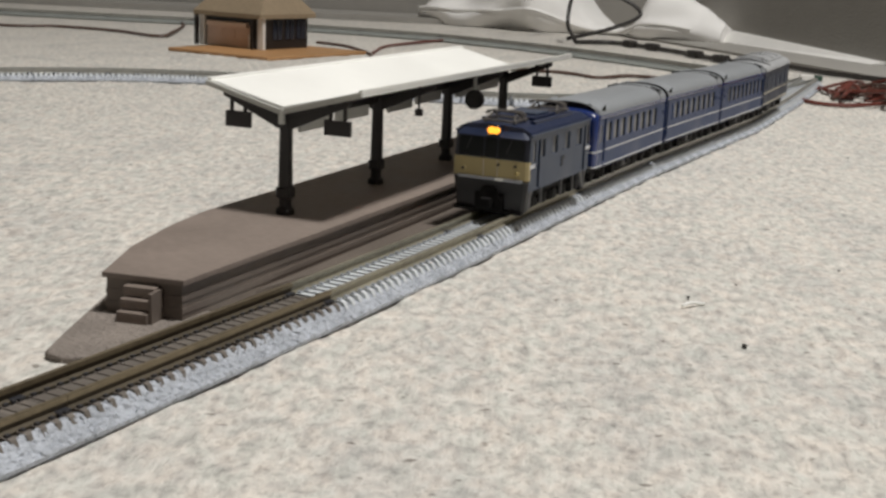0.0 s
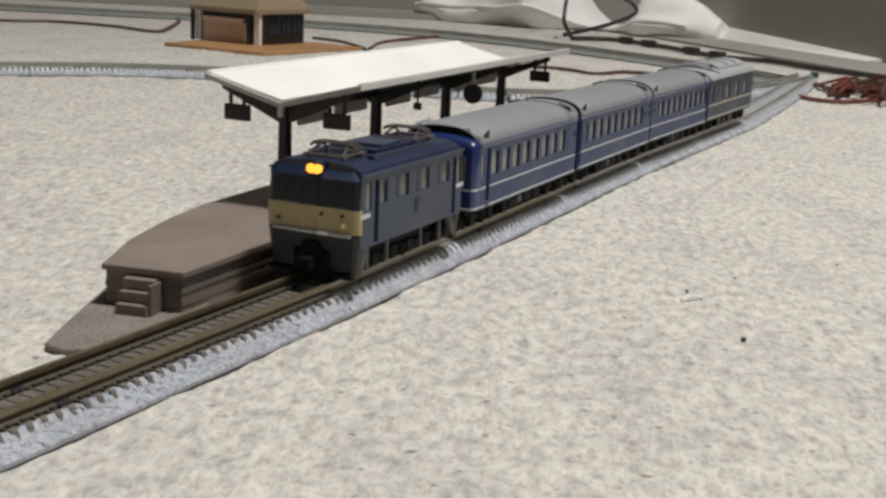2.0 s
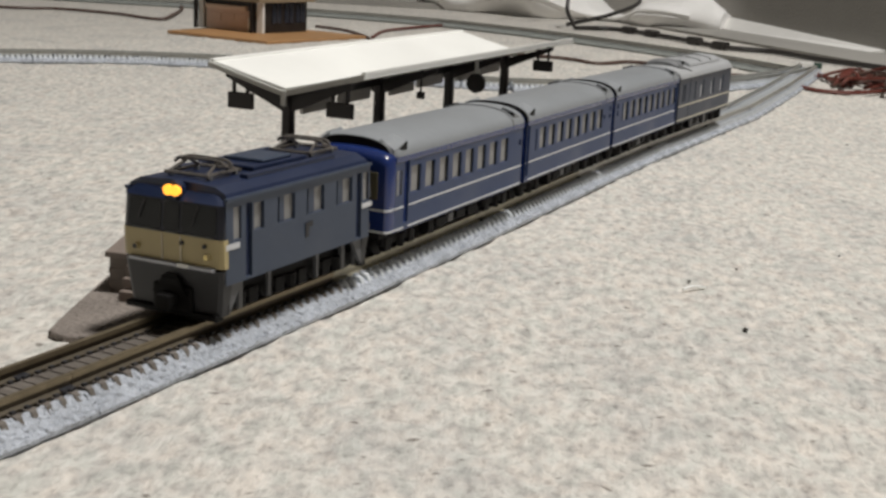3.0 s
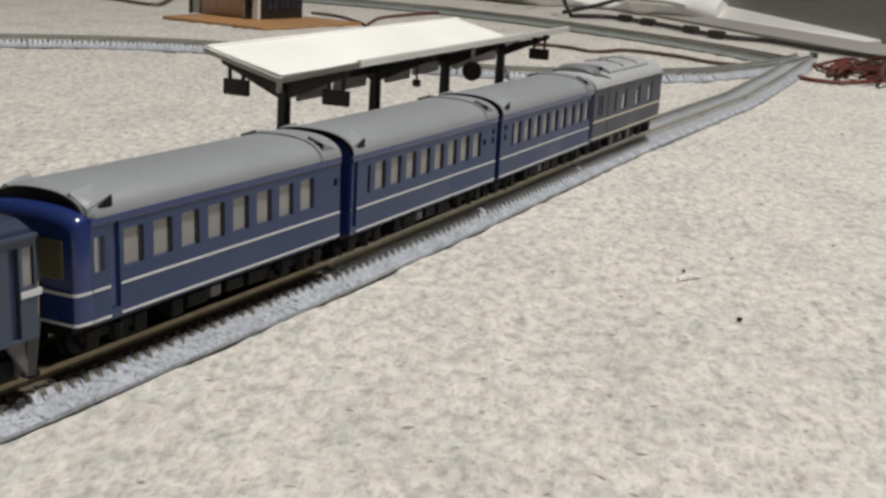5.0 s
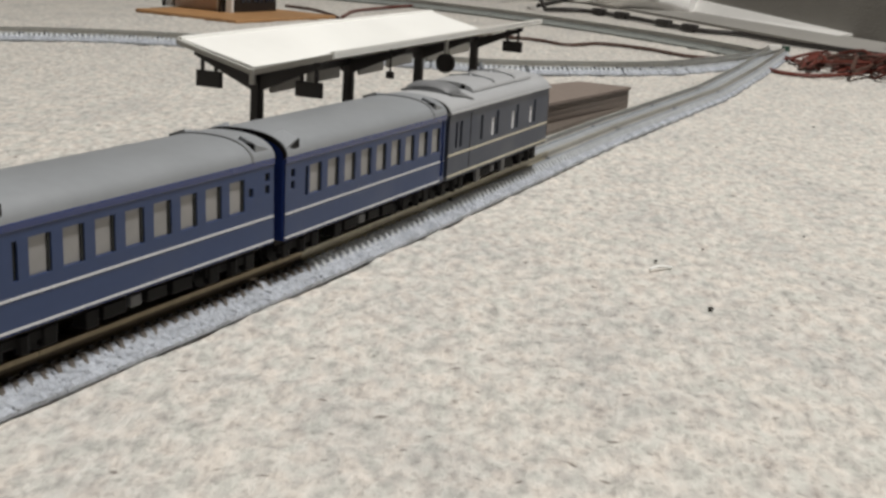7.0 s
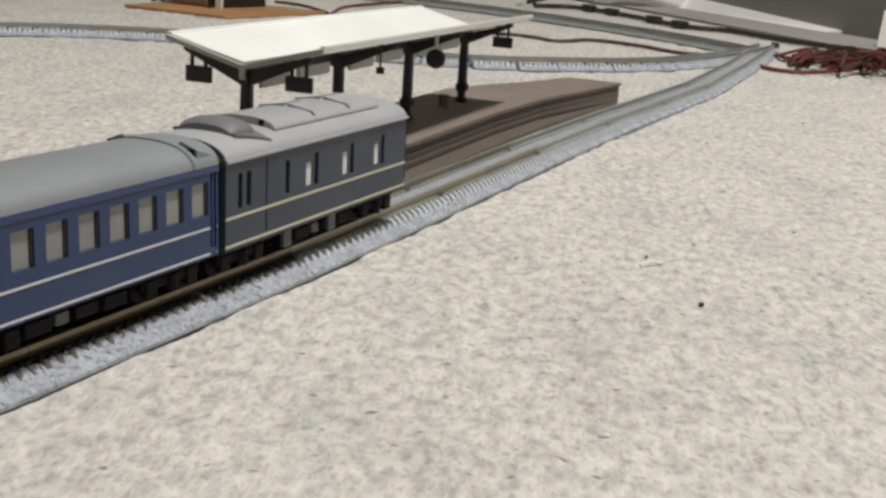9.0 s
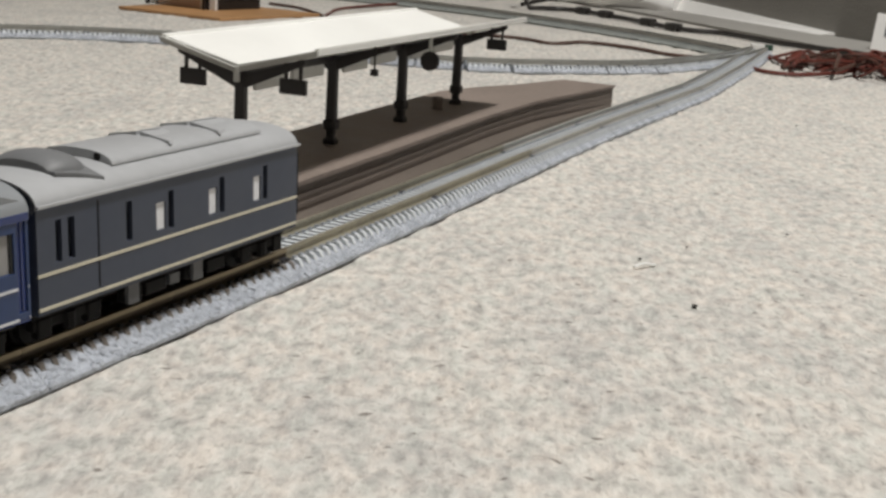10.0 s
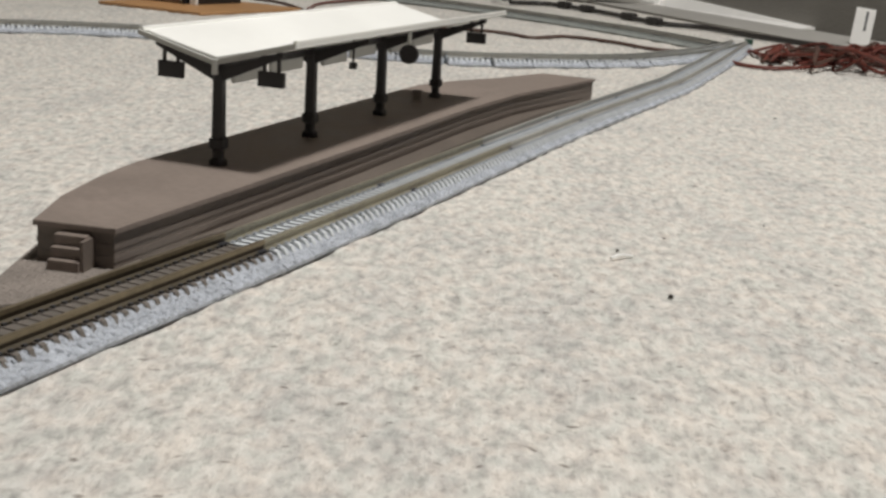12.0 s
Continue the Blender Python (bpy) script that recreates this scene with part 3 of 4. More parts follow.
def pane(x, depth, h, material, parent, z_drop, name="window"):
    xi = x - math.copysign(depth, x)
    e = 0.0003
    a, b = sorted((xi, xi - math.copysign(0.0004, x)))
    return part(name, box(bm_new(), a, b, h[0] - e, h[1] + e, h[2] - e, h[3] + e), material, parent, drop=z_drop)


def wheelset(parent, y, r, drop, name="wheelset"):
    bm = bm_new()
    for sx in (-1, 1):
        rod(bm, (sx * 0.0038, y, RAIL_TOP + r), (sx * 0.0052, y, RAIL_TOP + r), r, 16)
        rod(bm, (sx * 0.0034, y, RAIL_TOP + r), (sx * 0.0039, y, RAIL_TOP + r), r + 0.0005, 16)
    rod(bm, (-0.005, y, RAIL_TOP + r), (0.005, y, RAIL_TOP + r), 0.0007, 8)
    return part(name, bm, BLACK, parent, drop=drop)


def bogie(parent, y, half, drop, top=0.0112):
    bm = bm_new()
    box(bm, -0.006, 0.006, y - half * 0.5, y + half * 0.5, 0.008, top, 0.0003)
    for sx in (-1, 1):
        box(bm, sx * 0.0066 - 0.0007, sx * 0.0066 + 0.0007, y - half - 0.002, y + half + 0.002, 0.0082, 0.0098, 0.0002)
        for k in (-1, 1):
            box(bm, sx * 0.0069 - 0.0008, sx * 0.0069 + 0.0008, y + k * half - 0.0014, y + k * half + 0.0014, 0.0070, 0.0100, 0.0003)
        rod(bm, (sx * 0.0072, y, 0.0072), (sx * 0.0072, y, 0.0098), 0.0011, 8)
    b = part("bogie", bm, BLACK, parent, drop=drop)
    for k in (-1, 1):
        wheelset(b, y + k * half, 0.0027, drop)
    return b


Z0 = RAIL_TOP
HALF = 0.0097


def roof_profile(half, z_side, z_top, n=12, shrink=0.0):
    pts = []
    for i in range(n + 1):
        a = math.pi * i / n
        c = math.cos(a)
        pts.append((half * math.copysign(abs(c) ** 0.80, c) if abs(c) > 1e-6 else 0.0, z_side + (z_top - z_side) * math.sin(a) ** 0.95))
    return pts


def end_doors(t, y, s, material):
    """End wall of a car: gangway door and frame."""
    part("gangway", box(bm_new(), -0.0032, 0.0032, min(y, y + s * 0.0014), max(y, y + s * 0.0014), 0.0125, 0.0268, 0.0003), BLACK, t, drop=Z0)


def build_coach(name, label, rounded, window_ys, marks, slots=(), rear_door=False, length=0.069):
    t = thing(name, Matrix(), label, "train carriage", "blue sleeper train")
    L = length / 2
    F = -L + (0.0023 if rounded else 0.0)  # the front end of the body
    zb, zs = 0.0118, 0.0265
    holes = [(y - 0.0023, y + 0.0020, 0.0186, 0.0242) for y in window_ys]
    door = (F + 0.0044, F + 0.0064, 0.0128, 0.0256) if rounded else (L - 0.0026, L - 0.0009, 0.0128, 0.0258) if rear_door else (-L + 0.0009, -L + 0.0026, 0.0128, 0.0258)
    small = [(y, y + 0.0014, z, z + 0.0015) for y, z in marks] + [(y, y + 0.0010, 0.0186, 0.0241) for y in slots]
    for sx in (-1, 1):
        x = sx * HALF
        side = part("body_side", panel(bm_new(), x, 0.0005, F + 0.0006, L - 0.0004, zb, zs, holes + [door] + small), BLUE, t, "blue painted side", drop=Z0)
        for h in holes:
            win = pane(x, 0.0005, h, PANE, side, Z0)
            # Dark strip stands in for the shaded rear reveal of the window.
            inner = sorted((x - math.copysign(0.0002, x), x - math.copysign(0.0005, x)))
            part("reveal_shade", box(bm_new(), *inner, h[1] - 0.0005, h[1], h[2], h[3]), PANE_DARK, win, drop=Z0)
        for h in small:
            pane(x, 0.0004, h, PANE_DARK, side, Z0, "vent_window")
        if rounded:
            part("cab_slot_window", box(bm_new(), x - 0.0001, x + 0.0001, F + 0.0011, F + 0.0019, 0.0190, 0.0240), PANE, side, drop=Z0)
            part("cab_slot_window", box(bm_new(), x - 0.0001, x + 0.0001, F + 0.0027, F + 0.0033, 0.0190, 0.0240), PANE_DARK, side, drop=Z0)
        pane(x, 0.0005, door, BLUE_DEEP, side, Z0, "side_door")
        for z, w in ((0.0163, 0.00036), (0.0119, 0.00034)):
            for ya, yb in ((door[1] + 0.0002, L - 0.0006), (F + 0.0008, door[0] - 0.0001)):
                part("line", box(bm_new(), x - 0.00012, x + 0.00012, ya, yb, z - w / 2, z + w / 2), STRIPE, side, "thin white line", drop=Z0)
    # inner core closes the car
    part("interior", box(bm_new(), -HALF + 0.0014, HALF - 0.0014, F + 0.0015, L - 0.0012, zb + 0.0004, zs - 0.0003), BLACK, t, drop=Z0)
    part("floor_plate", box(bm_new(), -HALF + 0.0001, HALF - 0.0001, F + 0.0006, L - 0.0004, zb - 0.0005, zb), BLUE_DEEP, t, drop=Z0)
    # end walls
    prof = [(HALF, zb)] + roof_profile(HALF, zs, 0.0300) + [(-HALF, zb)]
    back = part("end_wall", extrude_y(bm_new(), [(x * 0.97, z) for x, z in prof], L - 0.0016, L - 0.0002), BLUE_DEEP, t, "deep blue end wall", drop=Z0)
    end_doors(t, L - 0.0002, 1, BLACK)
    if rounded:
        rings = []
        brow = [(HALF, zb)] + roof_profile(HALF, zs - 0.0002, 0.0285) + [(-HALF, zb)]
        for k in range(9):
            a = k / 8 * math.pi / 2
            y = F + 0.0006 - 0.0030 * math.sin(a)
            s = 1 - 0.09 * (1 - math.cos(a)) ** 1.3
            rings.append([(x * s, y, zb + (z - zb) * (1 - 0.13 * (1 - math.cos(a)) ** 1.2)) for x, z in brow])
        lens = roof_profile(HALF - 0.0013, zs + 0.0004, 0.0302, 20)
        part("roof_end", extrude_y(bm_new(), lens, F + 0.0001, F + 0.0004), BLACK, t, "black end face of the roof", drop=Z0)
        nose = part("cab_end", loft(bm_new(), rings), BLUE_DEEP, t, "rounded deep blue cab end", smooth=True, drop=Z0)
        for x0, x1 in ((-0.0074, -0.0026), (0.0026, 0.0074)):
            part("cab_window", box(bm_new(), x0, x1, F - 0.0027, F - 0.0021, 0.0184, 0.0240, 0.0002), PANE_OLIVE, nose, "olive tinted cab window", drop=Z0)
        arc = [(HALF * (1 - 0.09 * (1 - math.cos(q)) ** 1.3) + 0.0001, F + 0.0006 - 0.0030 * math.sin(q) - 0.0001) for q in [k / 8 * math.pi / 2 for k in range(9)]]
        wrap = [(x, y) for x, y in arc] + [(-x, y) for x, y in reversed(arc)]
        for z in (0.0163, 0.0119):
            part("nose_line", loft(bm_new(), [[(x, y, z - 0.00021), (x, y, z + 0.00021), (x * 0.97, y + 0.0004, z + 0.00021), (x * 0.97, y + 0.0004, z - 0.00021)] for x, y in wrap]), STRIPE, nose, "thin white line", drop=Z0)
        part("cab_door", box(bm_new(), -0.0021, 0.0021, F - 0.0029, F - 0.0022, 0.0128, 0.0250, 0.0002), BLUE_DEEP, nose, drop=Z0)
    else:
        part("end_wall", extrude_y(bm_new(), [(x * 0.97, z) for x, z in prof], -L + 0.0002, -L + 0.0016), BLUE_DEEP, t, "deep blue end wall", drop=Z0)
        end_doors(t, -L + 0.0002, -1, BLACK)
    # roof: blue cant rail, silver skin, raised end panels
    for sx in (-1, 1):
        part("cant_rail", box(bm_new(), sx * HALF - 0.0003, sx * HALF + 0.0002, F + 0.0005, L - 0.0003, zs - 0.0009, zs + 0.0002, 0.0001), BLUE_DEEP, t, "deep blue rail under the roof", drop=Z0)
    skin = roof_profile(HALF + 0.0001, zs + 0.0002, 0.0307, 20)
    inner = [(x * 0.9, z - 0.0012) for x, z in reversed(skin)]
    ring = skin + inner
    tapers = ((F + 0.0004, 0.90), (F + 0.0010, 0.96), (F + 0.0022, 1.0), (L - 0.0002, 1.0)) if rounded else ((F + 0.0004, 1.0), (L - 0.0002, 1.0))
    part("roof", loft(bm_new(), [[(x * k, y, zs + (z - zs) * k) for x, z in ring] for y, k in tapers]), SILVER, t, "matt silver roof", smooth=True, drop=Z0)
    for ya, yb in ((F + 0.0003, F + 0.0009), (L - 0.0072, L - 0.0066))[1 if rounded else 0:]:
        rim = [(x * 1.006, zs + (z - zs) * 1.03 + 0.0001) for x, z in skin]
        part("roof_seam", extrude_y(bm_new(), rim + [(x * 0.9, z - 0.0012) for x, z in reversed(rim)], ya, yb), BLACK if ya < 0 else DOME, t, drop=Z0)
    for s in (-1, 1):
        for sx in (-1, 1):
            bm = bm_new()
            end = L if s > 0 else -F
            far, near = s * (end - 0.0006), s * (end - 0.0054)
            loft(bm, [[(sx * 0.0046, far, 0.0292), (sx * 0.0091, far, 0.0272), (sx * 0.0092, far, 0.0281), (sx * 0.0060, far, 0.0301)],
                      [(sx * 0.0046, near, 0.0292), (sx * 0.0091, near, 0.0272), (sx * 0.0093, near, 0.0296), (sx * 0.0060, near, 0.0308)]])
            part("roof_vent", bm, SILVER, t, "wedge-shaped roof vent", drop=Z0)
            if s < 0:
                side_mouth = [[(sx * x, near, z - 0.0020), (sx * x, near, z), (sx * x, near - 0.0028, z - 0.0014)] for x, z in ((0.0088, 0.0297), (0.0095, 0.0295))]
                part("vent_mouth", loft(bm_new(), side_mouth), BLACK, t, drop=Z0)
            part("vent_mouth", box(bm_new(), sx * 0.0076 - 0.0013, sx * 0.0076 + 0.0013, near - 0.0002, near + 0.0002, 0.0280, 0.0297), BLACK, t, drop=Z0)
    underframe(t, L)
    return t


def underframe(t, L, spread=0.71):
    part("chassis", box(bm_new(), -0.0074, 0.0074, -L + 0.001, L - 0.001, 0.0100, 0.0114), BLACK, t, drop=Z0)
    rng = random.Random(4)
    y = -L * 0.36
    while y < L * 0.34:
        w = rng.uniform(0.002, 0.0055)
        for sx in (-1, 1):
            m = BLACK if rng.random() < 0.82 else GREY
            part("equipment_box", box(bm_new(), sx * 0.0066 - 0.0014, sx * 0.0066 + 0.0014, y, y + w, 0.0072 + rng.uniform(0, 0.0012), 0.0101, 0.0002), m, t, drop=Z0)
        y += w + rng.uniform(0.0006, 0.0016)
    for s in (-1, 1):
        bogie(t, s * L * spread, 0.0052, Z0)
        bm = bm_new()
        box(bm, -0.0009, 0.0009, min(s * (L - 0.001), s * (L + 0.0024)), max(s * (L - 0.001), s * (L + 0.0024)), 0.0088, 0.0104, 0.0002)
        part("coupler", bm, BLACK, t, drop=Z0)


def build_van():
    t = thing("generator_van", Matrix(), "slate grey generator van with cream lines and cowled roof", "train carriage", "blue sleeper train")
    L = 0.0336
    zb, zs = 0.0118, 0.0268
    ys = [-0.0274, -0.0148, -0.0046, 0.0092, 0.0223]
    slots = [(y, y + 0.0014, 0.0184, 0.0245) for y in ys] + [(-0.0299, -0.0287, 0.0184, 0.0245)]
    inserts = [(y - 0.0030, y - 0.0007, 0.0186, 0.0230) for y in ys[2:]]
    for sx in (-1, 1):
        x = sx * HALF
        side = part("body_side", panel(bm_new(), x, 0.0009, -L, L, zb, zs, slots + inserts), VAN, t, "slate grey painted side", drop=Z0)
        for h in slots:
            pane(x, 0.0009, h, PANE_DARK, side, Z0, "slot_window")
        for h in inserts:
            pane(x, 0.0003, h, PANE_WHITE, side, Z0)
        for z, w in ((0.0171, 0.00046), (0.0122, 0.00046)):
            part("line", box(bm_new(), x - 0.00012, x + 0.00012, -L, L, z - w / 2, z + w / 2), STRIPE_CREAM, side, "thin cream line", drop=Z0)
        part("gutter", box(bm_new(), x - 0.0003, x + 0.0005, -L, L + 0.0004, zs - 0.0001, zs + 0.0003), VAN_ROOF, side, "thin pale gutter", drop=Z0)
        part("door_seam", box(bm_new(), x - 0.00006, x + 0.00006, -0.0212, -0.0209, zb + 0.001, zs - 0.001), BLACK, side, drop=Z0)
    part("interior", box(bm_new(), -HALF + 0.0014, HALF - 0.0014, -L + 0.0012, L - 0.0012, zb + 0.0004, zs - 0.0003), BLACK, t, drop=Z0)
    part("floor_plate", box(bm_new(), -HALF + 0.0001, HALF - 0.0001, -L, L, zb - 0.0005, zb), VAN, t, drop=Z0)
    prof = [(HALF, zb)] + roof_profile(HALF, zs, 0.0300) + [(-HALF, zb)]
    for s in (-1, 1):
        ya, yb = sorted((s * L, s * (L - 0.0012)))
        e = part("end_wall", extrude_y(bm_new(), [(x * 0.985, z) for x, z in prof], ya, yb), VAN, t, drop=Z0)
        end_doors(t, s * L, s, BLACK)
        for x0 in (-0.0072, 0.0047):
            part("end_window", box(bm_new(), x0, x0 + 0.0025, min(s * L, s * (L + 0.0002)), max(s * L, s * (L + 0.0002)), 0.0190, 0.0248, 0.0001), PANE_DARK, e, drop=Z0)
    skin = roof_profile(HALF + 0.0001, zs, 0.0304, 24)
    part("roof", extrude_y(bm_new(), skin + [(x * 0.9, z - 0.0012) for x, z in reversed(skin)], -L, L), VAN_ROOF, t, "light silver roof", smooth=True, drop=Z0)
    # rounded cowl, raised deck and two wedge vents on the roof
    rings = []
    for k in range(9):
        a = math.pi * k / 8
        rings.append([(0.0066 * math.sin(b) * (0.8 + 0.2 * math.sin(a)), -0.0226 - 0.0039 * math.cos(a), 0.0290 + 0.0036 * math.sin(a) ** 0.35 * math.cos(b) ** 0.6) for b in np.linspace(-1.57, 1.57, 15)])
    part("radiator_cowl", loft(bm_new(), rings), DOME, t, "rounded dark grey roof cowl", smooth=True, drop=Z0)
    for sx in (-1, 1):
        lip = [[(sx * 0.0040, y, 0.0306), (sx * x1, y, z1), (sx * x1, y, z1 - 0.0005), (sx * 0.0040, y, 0.0290)] for y, x1, z1 in ((-0.0262, 0.0066, 0.0304), (-0.0226, 0.0078, 0.0299), (-0.0186, 0.0090, 0.0289))]
        part("cowl_lip", loft(bm_new(), lip), DOME, t, "flared dark grey cowl lip", drop=Z0)
    deck = [(x * 0.72, 0.0300 + (z - 0.0272) * 0.55) for x, z in skin]
    part("raised_deck", extrude_y(bm_new(), deck + [(x, 0.0296) for x in (-0.0062, 0.0062)], -0.0145, 0.0255), VAN_ROOF, t, drop=Z0)
    for y, n in ((0.0003, 0.0062), (0.0138, 0.0088)):
        for sx in (-1, 1):
            bm = bm_new()
            loft(bm, [[(sx * 0.0004, y, 0.0324), (sx * 0.0060, y, 0.0315), (sx * 0.0074, y + 0.0006, 0.0290), (sx * 0.0004, y, 0.0300)],
                      [(sx * 0.0004, y + n, 0.0322), (sx * 0.0044, y + n, 0.0309), (sx * 0.0054, y + n + 0.001, 0.0294), (sx * 0.0004, y + n, 0.0300)]])
            v = part("roof_vent", bm, VAN_ROOF, t, "wedge-shaped roof vent", drop=Z0)
            part("vent_mouth", box(bm_new(), sx * 0.0052 - 0.0014, sx * 0.0052 + 0.0014, y - 0.0002, y + 0.0002, 0.0300, 0.0310), DOME, v, drop=Z0)
    part("roof_pipe", box(bm_new(), 0.0036, 0.0048, -0.0148, -0.0120, 0.0303, 0.0314, 0.0003), BLACK, t, drop=Z0)
    underframe(t, L, 0.75)
    for sx in (-1, 1):
        part("corner_rail", box(bm_new(), sx * (HALF - 0.0006) - 0.0006, sx * (HALF - 0.0006) + 0.0006, L, L + 0.0005, 0.0136, 0.0252, 0.0001), BLACK, t, drop=Z0)
    bm = box(bm_new(), -0.0009, 0.0009, L - 0.002, L + 0.0032, 0.0086, 0.0102, 0.0002)
    box(bm, -0.0022, 0.0022, L + 0.0022, L + 0.0034, 0.0080, 0.0110, 0.0003)
    part("rear_coupler", bm, BLACK, t, drop=Z0)
    for y in (-0.0135, 0.0030):
        for sx in (-1, 1):
            part("step_plate", box(bm_new(), sx * 0.0084 - 0.0004, sx * 0.0084 + 0.0004, y, y + 0.0026, 0.0078, 0.0117, 0.0001), GREY, t, drop=Z0)
    return t


def build_loco():
    t = thing("electric_locomotive", Matrix(), "slate and blue electric locomotive with cream nose, headlamp lit", "locomotive")
    L = 0.0231
    zb, zs = 0.0127, 0.0268
    w = 0.0102
    # sides with windows between the cab doors
    wins = [(-0.0148, -0.0119, 0.0206, 0.0252), (-0.0080, -0.0028, 0.0206, 0.0252), (0.0009, 0.0065, 0.0206, 0.0252), (0.0106, 0.0161, 0.0206, 0.0252)]
    doors = [(-0.0171, -0.0153, 0.0131, 0.0255), (0.0177, 0.0194, 0.0131, 0.0255)]
    cabs = [(-0.0204, -0.0183, 0.0200, 0.0254), (0.0200, 0.0220, 0.0200, 0.0254)]
    for sx in (-1, 1):
        x = sx * w
        side = part("body_side", panel(bm_new(), x, 0.0007, -L + 0.0007, L - 0.0007, zb, zs, wins + doors + cabs), SLATE, t, "slate blue painted side", drop=Z0)
        for h in wins:
            pane(x, 0.0007, (h[1] - 0.0030, *h[1:]), PANE, side, Z0)
            if h[1] - h[0] > 0.004:
                pane(x, 0.0003, (h[0] + 0.0012, h[1] - 0.0032, *h[2:]), SLATE, side, Z0, "window_pillar")
        for h in cabs:
            pane(x, 0.0004, h, PANE, side, Z0, "cab_side_window")
        for h in doors:
            d = pane(x, 0.0006, h, LOCO_ROOF, side, Z0, "cab_door")
        part("number_plate", box(bm_new(), x - 0.0002, x + 0.0002, 0.0004, 0.0014, 0.0166, 0.0192), JOINER, side, drop=Z0)
        part("number_plate", box(bm_new(), x - 0.0002, x + 0.0002, 0.0013, 0.0026, 0.0184, 0.0193), JOINER, side, drop=Z0)
        part("gutter", box(bm_new(), x - 0.0003, x + 0.0004, -L + 0.0006, L - 0.0006, zs - 0.0002, zs + 0.0003), SLATE, side, drop=Z0)
        for s in (-1, 1):
            a, b = sorted((s * L, s * (L - 0.0042)))
            part("nose_line", box(bm_new(), x - 0.00015, x + 0.00015, a + 0.0006, b, 0.0186, 0.0195), STRIPE, side, "short white line", drop=Z0)
            for yy in (s * (L - 0.0070), s * (L - 0.0025)):
                part("cab_step", box(bm_new(), sx * 0.0080 - 0.0004, sx * 0.0080 + 0.0004, yy - 0.0006, yy + 0.0006, 0.0072, zb, 0.0001), GREY, t, drop=Z0)
    part("interior", box(bm_new(), -w + 0.0012, w - 0.0012, -L + 0.0012, L - 0.0012, zb, zs), BLACK, t, drop=Z0)

    for s in (-1, 1):
        def slab(name, z0, z1, x_half0, x_half1, out0, out1, material, label="", back=0.0012):
            bm = bm_new()
            y_at = lambda o: s * (L + o)
            lo = [(-x_half0, s * (L - back), z0), (-x_half0, y_at(out0 - 0.0004), z0), (-x_half0 + 0.0008, y_at(out0), z0), (x_half0 - 0.0008, y_at(out0), z0), (x_half0, y_at(out0 - 0.0004), z0), (x_half0, s * (L - back), z0)]
            hi = [(-x_half1, s * (L - back), z1), (-x_half1, y_at(out1 - 0.0004), z1), (-x_half1 + 0.0008, y_at(out1), z1), (x_half1 - 0.0008, y_at(out1), z1), (x_half1, y_at(out1 - 0.0004), z1), (x_half1, s * (L - back), z1)]
            loft(bm, [lo, hi])
            if name == "roof_brow":
                bmesh.ops.bevel(bm, geom=[e for e in bm.edges if min(v.co.z for v in e.verts) > z0 + 0.001], offset=0.0009, segments=3, affect="EDGES")
            return part(name, bm, material, t, label, smooth=name == "roof_brow", drop=Z0)

        slab("nose_panel", 0.0156, 0.0204, w + (0.0001 if s < 0 else -0.0004), w + (0.0001 if s < 0 else -0.0004), 0.0002, 0.0004, CREAM, "cream painted nose panel")
        wind = slab("windscreen_band", 0.0204, 0.0260, w, w - 0.0002, 0.0003, -0.0002, SCREEN_FRAME, "black windscreen surround")
        slab("roof_brow", 0.0260, 0.0282, w - 0.0001, w - 0.0026, 0.0002, -0.0014, LOCO_ROOF, "dark blue brow", 0.0030)
        slab("lower_skirt", 0.0073, 0.0152, w - 0.0009, w, -0.0004, 0.0002, BEAM_SHADED, "buffer skirt, shade darkened into its grey paint", 0.0026)
        for sx in (-1, 1):
            bm = bm_new()
            loft(bm, [[(sx * x, s * (L - 0.0024), 0.0076), (sx * x, s * (L - 0.0036), 0.0092), (sx * x, s * (L - 0.0058), 0.0127), (sx * x, s * (L - 0.0024), 0.0127)] for x in (w - 0.0006, w - 0.0014)])
            part("skirt_flank", bm, GREY, t, "grey curved skirt flank", drop=Z0)
        a, b = sorted((s * (L - 0.0016), s * (L + 0.0004)))
        part("rail_guard", box(bm_new(), -w + 0.0002, w - 0.0012, a, b, 0.0066, 0.0076, 0.0002), BLACK, t, drop=Z0)
        for x0, x1 in ((-0.0089, -0.0023), (-0.0017, 0.0014), (0.0020, 0.0089)):
            def corner(cx, cz, kx, kz, r=0.0007):
                return [(cx - kx * r + kx * r * math.cos(q), cz - kz * r + kz * r * math.sin(q)) for q in (0, 0.52, 1.05, 1.57)]
            ring = corner(x1, 0.0256, 1, 1) + corner(x0, 0.0256, -1, 1)[::-1] + corner(x0, 0.0208, -1, -1) + corner(x1, 0.0208, 1, -1)[::-1]
            lean = lambda z, o: s * (L + 0.0003 - (z - 0.0204) * 0.0893 + o)
            part("windscreen", loft(bm_new(), [[(x, lean(z, o), z) for x, z in ring] for o in (-0.0006, 0.0001)]), PANE_DARK, wind, "dark windscreen pane", drop=Z0)
            part("screen_sill", box(bm_new(), x0 + 0.0006, x1 - 0.0006, min(lean(0.0207, 0.0), lean(0.0207, 0.00025)), max(lean(0.0207, 0.0), lean(0.0207, 0.00025)), 0.0205, 0.0207), GREY, wind, drop=Z0)
            if x1 - x0 > 0.005:
                rod_bm = rod(bm_new(), ((x0 + x1) / 2, lean(0.0254, 0.0003), 0.0254), ((x0 + x1) / 2 - 0.0012, lean(0.0222, 0.0003), 0.0222), 0.00012, 5)
